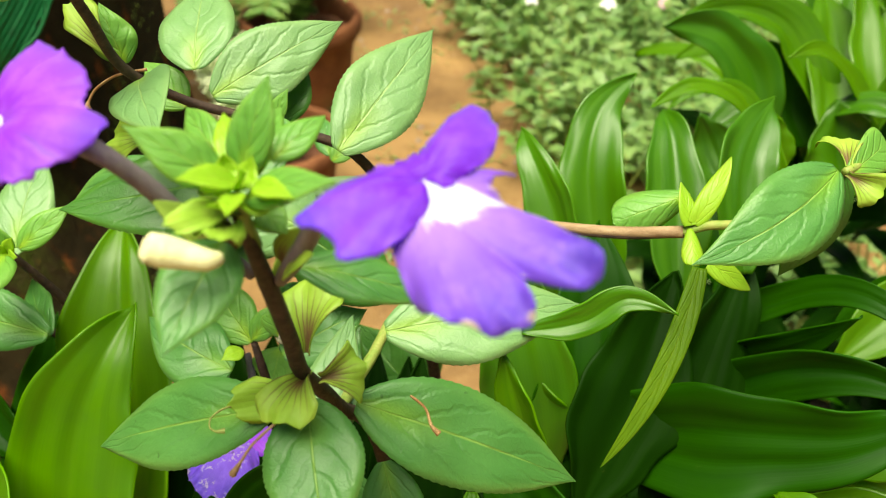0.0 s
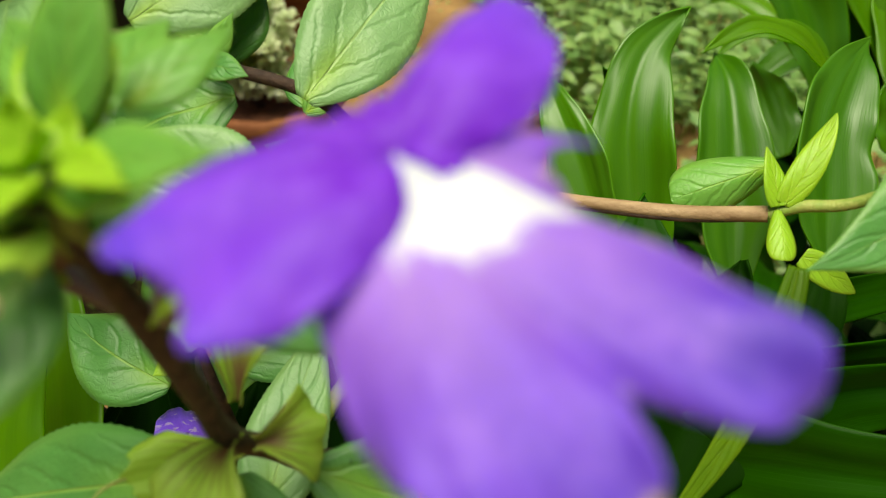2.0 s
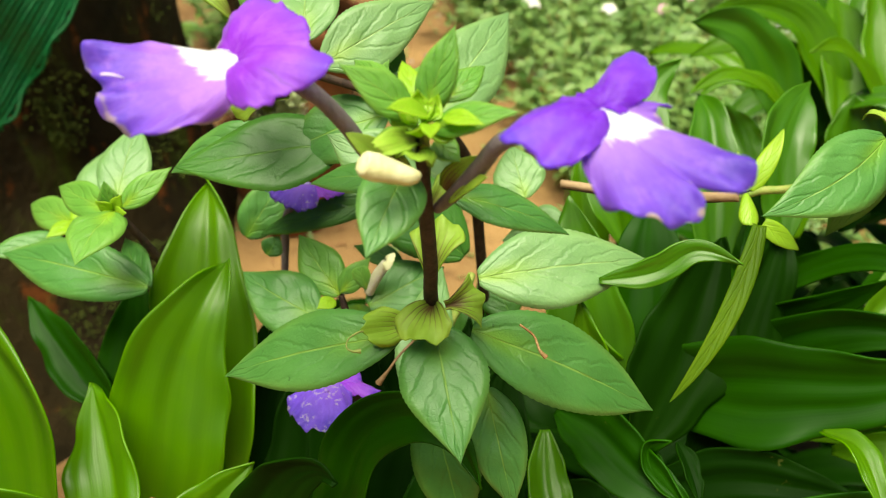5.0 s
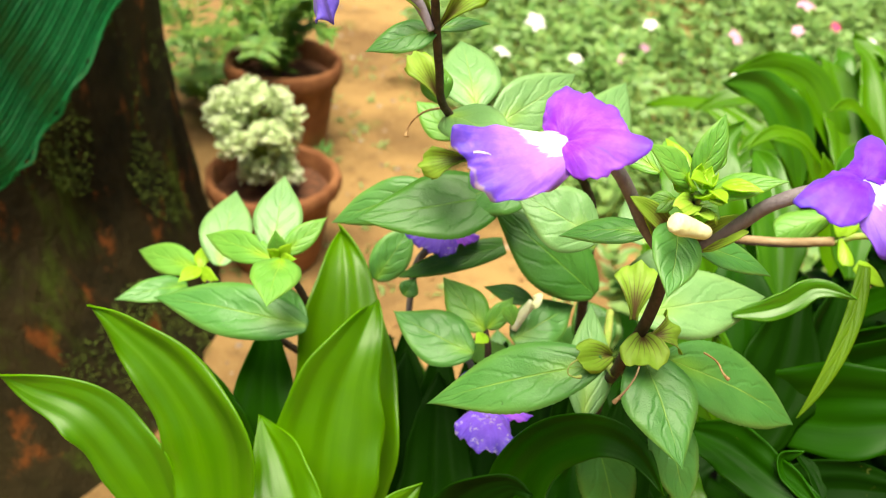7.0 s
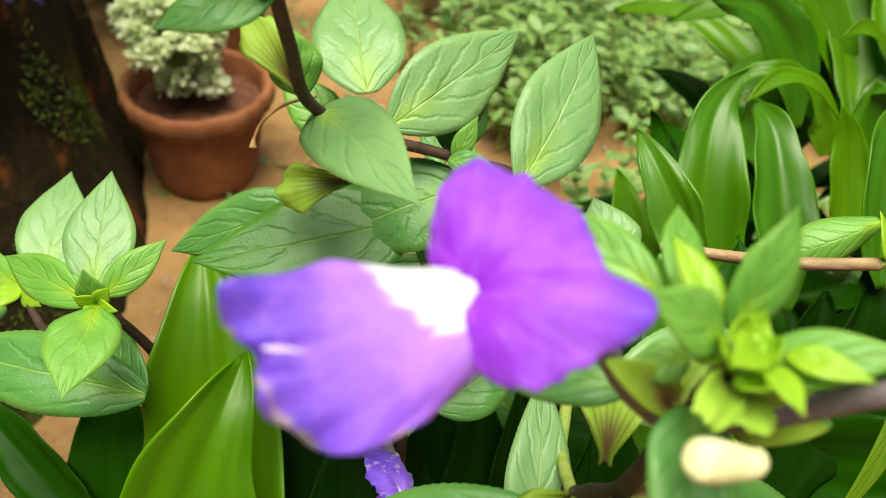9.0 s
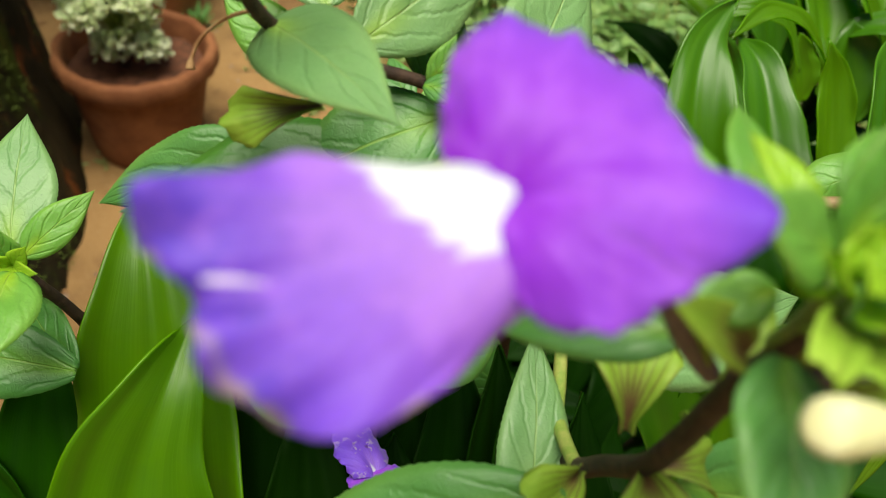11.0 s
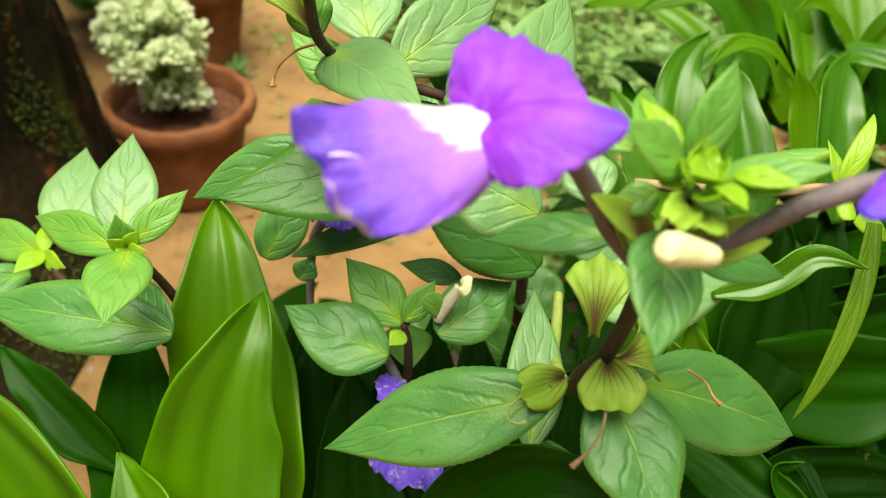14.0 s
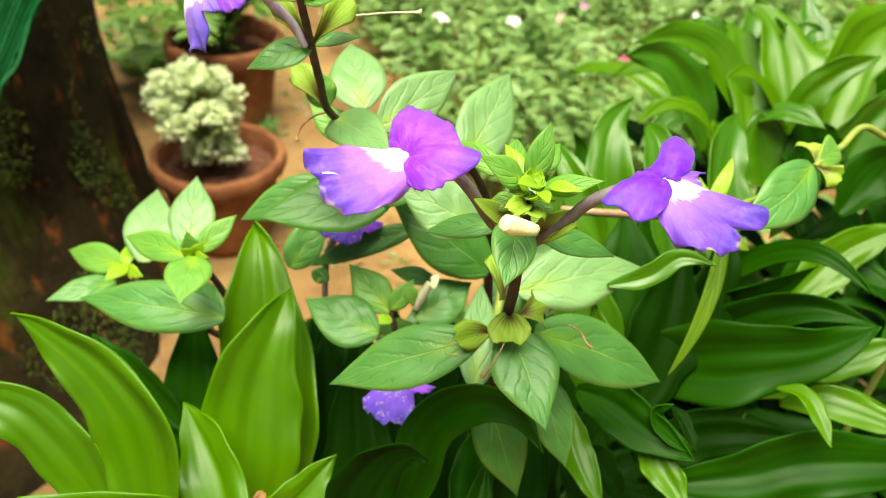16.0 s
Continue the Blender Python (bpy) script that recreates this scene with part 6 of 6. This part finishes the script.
tube(back_shoot, "style", [(-0.0642, 0.3338, 0.8198), (-0.0731, 0.3286, 0.8199), (-0.0793, 0.3233, 0.8174), (-0.0817, 0.3194, 0.8141), (-0.082, 0.3176, 0.8121)], [0.0006, 0.0005, 0.0005, 0.0005, 0.0014], DRY, "withered hooked style", 6)
flower = tube(back_shoot, "flower", [(-0.075, 0.300, 0.868), (-0.0804, 0.3023, 0.8773), (-0.0888, 0.301, 0.8877), (-0.0962, 0.2975, 0.8987), (-0.1039, 0.2945, 0.9069), (-0.1101, 0.2855, 0.9055)], [0.0013, 0.0022, 0.0024, 0.0025, 0.0028, 0.0040], TUBE_PALE, "lilac-grey drooping corolla tube", 14)
petal(flower, "lower_lip", (-0.1121, 0.2851, 0.9047), (-0.1171, 0.2638, 0.8805), (-0.1075, 0.2671, 0.8931), [(-40, 0.004), (-36, 0.0073), (-16, 0.0166), (-10, 0.0255), (-2, 0.0315), (4, 0.030), (10, 0.0318), (15, 0.0253), (20, 0.0189), (36, 0.0185), (42, 0.0103), (50, 0.005)], LIP_PALE, 0.12, 0.09, "hanging lower lip, white above and blue-violet below")
petal(flower, "upper_lip", (-0.1108, 0.2845, 0.9058), (-0.0938, 0.2728, 0.8995), (-0.1052, 0.2677, 0.8943), [(-30, 0.005), (-22, 0.0067), (-6, 0.015), (-4, 0.0194), (3, 0.0209), (22, 0.0217), (34, 0.0194), (37, 0.0163), (45, 0.0099), (52, 0.005)], HOOD, 0.12, 0.06, "violet upper lip")

# ---------------------------------------------------------------- shoot beside the strap leaves
left_shoot = thing("flowering_shrub", (-0.10, 0.42, 0), "leafy shrub shoot with pale green young tips", "flowering shrub", "flowering shrub shoots")
tube(left_shoot, "stem", [(-0.10, 0.42, -0.02), (-0.105, 0.40, 0.45), (-0.118, 0.36, 0.62), (-0.129, 0.345, 0.69), (-0.1424, 0.3361, 0.729)], [0.0038, 0.0034, 0.0028, 0.0022, 0.0016], STEM)
tube(left_shoot, "side_stem", [(-0.118, 0.37, 0.62), (-0.1716, 0.3655, 0.67), (-0.2006, 0.4047, 0.6691)], [0.0024, 0.002, 0.0015], STEM)
leaf(left_shoot, (-0.1472, 0.3466, 0.7251), (-0.1453, 0.3911, 0.7476), 0.0258, mat=LEAF_PALE, up=(0, -0.9, 0.4))
leaf(left_shoot, (-0.1877, 0.3991, 0.6777), (-0.1849, 0.4572, 0.6967), 0.0315, mat=LEAF_PALE, up=(0, -0.9, 0.4))
leaf(left_shoot, (-0.1407, 0.3279, 0.7352), (-0.1436, 0.2888, 0.7347), 0.0248, mat=LEAF_YOUNG, up=(0, -0.6, 0.8))
leaf(left_shoot, (-0.1412, 0.3403, 0.7297), (-0.1196, 0.3551, 0.7438), 0.0130, mat=LEAF_YOUNG, up=(0, -0.8, 0.6))
leaf(left_shoot, (-0.1464, 0.3406, 0.7257), (-0.1891, 0.377, 0.715), 0.0173, mat=LEAF_YOUNG, up=(0, -0.7, 0.7))
leaf(left_shoot, (-0.1275, 0.318, 0.6997), (-0.2149, 0.3516, 0.6895), 0.0301, up=(0, -0.6, 0.8))
leaf(left_shoot, (-0.2011, 0.407, 0.6688), (-0.2514, 0.4515, 0.6504), 0.0203, mat=LEAF_YOUNG, up=(0, -0.7, 0.7))
leaf(left_shoot, (-0.2087, 0.4017, 0.6601), (-0.2479, 0.3834, 0.6613), 0.0174, mat=LEAF, up=(0, -0.5, 0.8))
leaf(left_shoot, (-0.1998, 0.4034, 0.6725), (-0.2104, 0.3867, 0.6733), 0.0105, mat=LEAF_TIP)
leaf(left_shoot, (-0.1998, 0.4034, 0.6725), (-0.2013, 0.4245, 0.6752), 0.0097, mat=LEAF_TIP, up=(0, -0.85, 0.5))
leaf(left_shoot, (-0.1998, 0.4023, 0.6711), (-0.1856, 0.3855, 0.6769), 0.0094, mat=LEAF_TIP, up=(0, -0.85, 0.5))
leaf(left_shoot, (-0.1291, 0.3214, 0.6955), (-0.152, 0.3581, 0.6976), 0.0170, mat=LEAF, up=(0, -0.8, 0.6))
leaf(left_shoot, (-0.1424, 0.3343, 0.7316), (-0.1443, 0.3346, 0.7482), 0.0104, mat=LEAF_YOUNG, up=(0, -0.85, 0.5))
leaf(left_shoot, (-0.1424, 0.3343, 0.7316), (-0.1354, 0.3299, 0.7439), 0.0068, mat=LEAF_TIP, up=(0, -0.85, 0.5))
leaf(left_shoot, (-0.1424, 0.3343, 0.7316), (-0.1482, 0.3291, 0.7403), 0.0061, mat=LEAF_TIP, up=(0, -0.85, 0.5))
leaf(left_shoot, (-0.1424, 0.3343, 0.7316), (-0.1395, 0.3204, 0.7305), 0.0074, mat=LEAF_TIP, up=(0, -0.85, 0.5))
leaf(left_shoot, (-0.1424, 0.3343, 0.7316), (-0.1326, 0.3246, 0.7375), 0.0055, mat=LEAF_TIP, up=(0, -0.85, 0.5))
leaf(left_shoot, (-0.1424, 0.3343, 0.7316), (-0.1448, 0.3232, 0.7332), 0.0061, mat=LEAF_TIP, up=(0, -0.85, 0.5))

small_shoot = thing("flowering_shrub", (-0.03, 0.40, 0), "short leafy shrub shoot with a spent bud and small flowers", "flowering shrub", "flowering shrub shoots")
tube(small_shoot, "stem", [(-0.03, 0.40, -0.02), (-0.03, 0.36, 0.45), (-0.0315, 0.3139, 0.6638), (-0.035, 0.3117, 0.7052)], [0.0034, 0.003, 0.0022, 0.0014], STEM)
leaf(small_shoot, (-0.0357, 0.311, 0.7058), (-0.0576, 0.3361, 0.7212), 0.0211, mat=LEAF_YOUNG, up=(0, -0.8, 0.6))
leaf(small_shoot, (-0.0348, 0.3101, 0.7082), (-0.0219, 0.3189, 0.7225), 0.0114, mat=LEAF_YOUNG, up=(0, -0.8, 0.6))
leaf(small_shoot, (-0.042, 0.2992, 0.7007), (-0.0832, 0.3233, 0.7074), 0.0291, up=(0, -0.6, 0.8), sway=-0.04)
leaf(small_shoot, (-0.0309, 0.3379, 0.6767), (-0.0309, 0.3108, 0.676), 0.0223, mat=LEAF_YOUNG, up=(0, -0.7, 0.7))
leaf(small_shoot, (-0.0218, 0.3054, 0.7046), (0.0124, 0.3256, 0.7133), 0.0270, up=(0, -0.6, 0.8))
leaf(small_shoot, (-0.0221, 0.3063, 0.7142), (-0.0262, 0.3086, 0.7247), 0.0081, mat=LEAF_YOUNG, shape="bract", up=(0, -0.85, 0.5))
leaf(small_shoot, (-0.077, 0.3475, 0.699), (-0.0707, 0.3529, 0.7073), 0.0114, mat=LEAF, up=(0, -0.85, 0.5))
leaf(small_shoot, (-0.0365, 0.3004, 0.7118), (-0.0431, 0.2924, 0.7131), 0.0074, mat=LEAF_TIP)
tube(small_shoot, "bud", [(-0.0218, 0.3077, 0.711), (-0.0181, 0.3077, 0.7202), (-0.0139, 0.3087, 0.7273)], [0.0024, 0.0026, 0.0023], PIN, "pale green spent corolla tube", 12)
petal(small_shoot, "bud_end", (-0.0131, 0.3082, 0.7285), (-0.0072, 0.3089, 0.7356), (-0.0087, 0.3013, 0.732), [(-60, 0.0035), (0, 0.0055), (40, 0.005), (100, 0.0052), (150, 0.003)], BUD, 0.35, 0.04, "cream torn end of a spent bud")
flower = tube(small_shoot, "flower", [(-0.0729, 0.3615, 0.6681), (-0.072, 0.3671, 0.6889), (-0.0693, 0.3656, 0.7102), (-0.0594, 0.3636, 0.7266)], [0.0018, 0.0021, 0.0022, 0.0028], TUBE, "lilac-grey thin corolla tube", 12)
petal(flower, "lower_lip", (-0.0553, 0.3619, 0.7335), (-0.0764, 0.3616, 0.7335), (-0.059, 0.3402, 0.7279), [(-14, 0.008), (-6, 0.021), (6, 0.0235), (18, 0.021), (34, 0.0195), (55, 0.0185), (80, 0.019), (105, 0.016), (125, 0.010)], LIP_BLUE, 0.15, 0.05, "violet lower lip with a small white throat")
petal(flower, "side_lobe", (-0.0553, 0.361, 0.7322), (-0.0379, 0.3591, 0.732), (-0.0481, 0.35, 0.7314), [(-30, 0.008), (0, 0.0185), (25, 0.015), (60, 0.010)], HOOD, 0.15, 0.05)
flower = tube(small_shoot, "flower", [(-0.0456, 0.3319, 0.6771), (-0.0387, 0.3108, 0.6785), (-0.0345, 0.2848, 0.6833)], [0.0016, 0.002, 0.0028], TUBE, "lilac-grey thin corolla tube", 12)
petal(flower, "lower_lip", (-0.0345, 0.2767, 0.6856), (-0.0555, 0.2604, 0.6865), (-0.0299, 0.2387, 0.6868), [(-14, 0.010), (0, 0.0235), (18, 0.028), (36, 0.031), (56, 0.032), (68, 0.030), (80, 0.019), (100, 0.010)], LIP_BLUE, 0.10, 0.06, "violet speckled lower lip")
petal(flower, "side_lobe", (-0.0339, 0.2764, 0.6852), (-0.0129, 0.2692, 0.6852), (-0.021, 0.264, 0.6858), [(-25, 0.008), (0, 0.0215), (20, 0.015), (45, 0.007)], HOOD, 0.12, 0.05)
petal(flower, "side_lobe", (-0.0344, 0.2764, 0.6851), (-0.0441, 0.2823, 0.6823), (-0.0406, 0.2864, 0.6816), [(-40, 0.006), (0, 0.011), (60, 0.011), (160, 0.012), (200, 0.006)], HOOD, 0.12, 0.05)
petal(flower, "upper_lip", (-0.0344, 0.28, 0.6834), (-0.0448, 0.3062, 0.6856), (-0.0372, 0.3023, 0.6829), [(-70, 0.006), (-40, 0.014), (-14, 0.0230), (0, 0.0230), (14, 0.0230), (40, 0.014), (70, 0.006)], LIP_BLUE, 0.15, 0.05, "violet upper lip with worn specks")

fallen = thing("fallen_flower", (-0.1241, 0.228, 0.6505), "faded blue-violet fallen flower caught among strap leaves", "flower")
petal(fallen, "petal", (-0.1239, 0.2253, 0.6464), (-0.1317, 0.2276, 0.6546), (-0.1155, 0.2273, 0.6555), [(-30, 0.007), (0, 0.0105), (30, 0.0090), (60, 0.0100), (85, 0.0105), (110, 0.006)], LIP_BLUE, 0.25, 0.1)
leaf(fallen, (-0.1116, 0.2244, 0.6461), (-0.1047, 0.2294, 0.6596), 0.006, LITTER, shape="bract", name="withered_lobe", fold=0.6, wave=0.1, up=(0, -0.8, 0.5))

# ---------------------------------------------------------------- leaning branch and dry twig
branch = thing("flowering_shrub", (0.36, 0.42, 0), "leaning shrub branch with a round leaf and yellow curled bracts", "flowering shrub", "flowering shrub shoots")
tube(branch, "stem", [(0.36, 0.42, -0.02), (0.37, 0.40, 0.45), (0.33, 0.36, 0.72), (0.2437, 0.3475, 0.7972), (0.2075, 0.3241, 0.8007), (0.1826, 0.3035, 0.8026)], [0.0036, 0.003, 0.0022, 0.002, 0.0018, 0.0015], STEM_GREEN)
tube(branch, "dry_twig", [(0.0646, 0.3449, 0.7501), (0.0889, 0.337, 0.7523), (0.1163, 0.3291, 0.7559), (0.1389, 0.3226, 0.7615)], [0.0019, 0.0021, 0.0023, 0.0025], TWIG, "split dry brown twig", 9)
tube(branch, "dry_twig", [(0.0655, 0.3440, 0.7488), (0.0890, 0.3360, 0.7511), (0.1160, 0.3281, 0.7546), (0.1385, 0.3220, 0.7605)], [0.0009, 0.0012, 0.0013, 0.0011], STEM, "dark split edge of the twig", 7)
tube(branch, "green_twig", [(0.1389, 0.3226, 0.7615), (0.1465, 0.3211, 0.7658), (0.1605, 0.3147, 0.7736), (0.1806, 0.3043, 0.8004)], [0.0022, 0.0019, 0.0017, 0.0016], STEM_GREEN, "green living end of the twig", 9)
leaf(branch, (0.1787, 0.3012, 0.8046), (0.1243, 0.2642, 0.791), 0.0277, mat=LEAF, up=(0, -0.75, 0.65), sway=-0.05)
leaf(branch, (0.1835, 0.3046, 0.8008), (0.1725, 0.306, 0.7537), 0.0185, mat=LEAF_DARK, up=(0, -0.75, 0.65))
leaf(branch, (0.1844, 0.3059, 0.8023), (0.1846, 0.3218, 0.8065), 0.0167, mat=CALYX, name="calyx", wave=0.06, fold=0.4, up=(0, -0.85, 0.5), shape="bract")
leaf(branch, (0.1845, 0.3047, 0.8008), (0.2024, 0.3211, 0.8051), 0.0159, shape="bract", mat=LEAF_YOUNG, up=(0, -0.85, 0.5))
leaf(branch, (0.1822, 0.3004, 0.8034), (0.1914, 0.2918, 0.8003), 0.0137, mat=CALYX, name="calyx", wave=0.06, fold=0.4, up=(0, -0.85, 0.5), shape="bract")
leaf(branch, (0.1372, 0.2913, 0.7685), (0.1037, 0.2467, 0.7117), 0.0084, mat=LEAF_OLIVE, shape="lance", up=(-0.3, -0.8, 0.5), arch=0.03, sway=-0.06, fold=0.3)
leaf(branch, (0.1428, 0.3366, 0.7697), (0.1132, 0.3328, 0.7576), 0.0177, mat=LEAF_YOUNG, shape="bract", up=(0, -0.7, 0.7), fold=-0.6)
leaf(branch, (0.1417, 0.3212, 0.7661), (0.1556, 0.3378, 0.7872), 0.0087, mat=LEAF_TIP, shape="lance", up=(0, -0.85, 0.5), twist=1.0)
leaf(branch, (0.1404, 0.3209, 0.7658), (0.137, 0.3337, 0.7776), 0.0075, mat=LEAF_TIP, shape="lance", up=(0, -0.85, 0.5), twist=-0.8)
leaf(branch, (0.1404, 0.3202, 0.7649), (0.1402, 0.3061, 0.758), 0.0082, mat=LEAF_TIP, shape="bract", up=(0, -0.85, 0.5), fold=-0.5)
leaf(branch, (0.148, 0.3124, 0.7546), (0.1653, 0.3087, 0.7444), 0.0088, mat=LEAF_TIP, shape="lance", up=(0, -0.85, 0.5), twist=0.5)
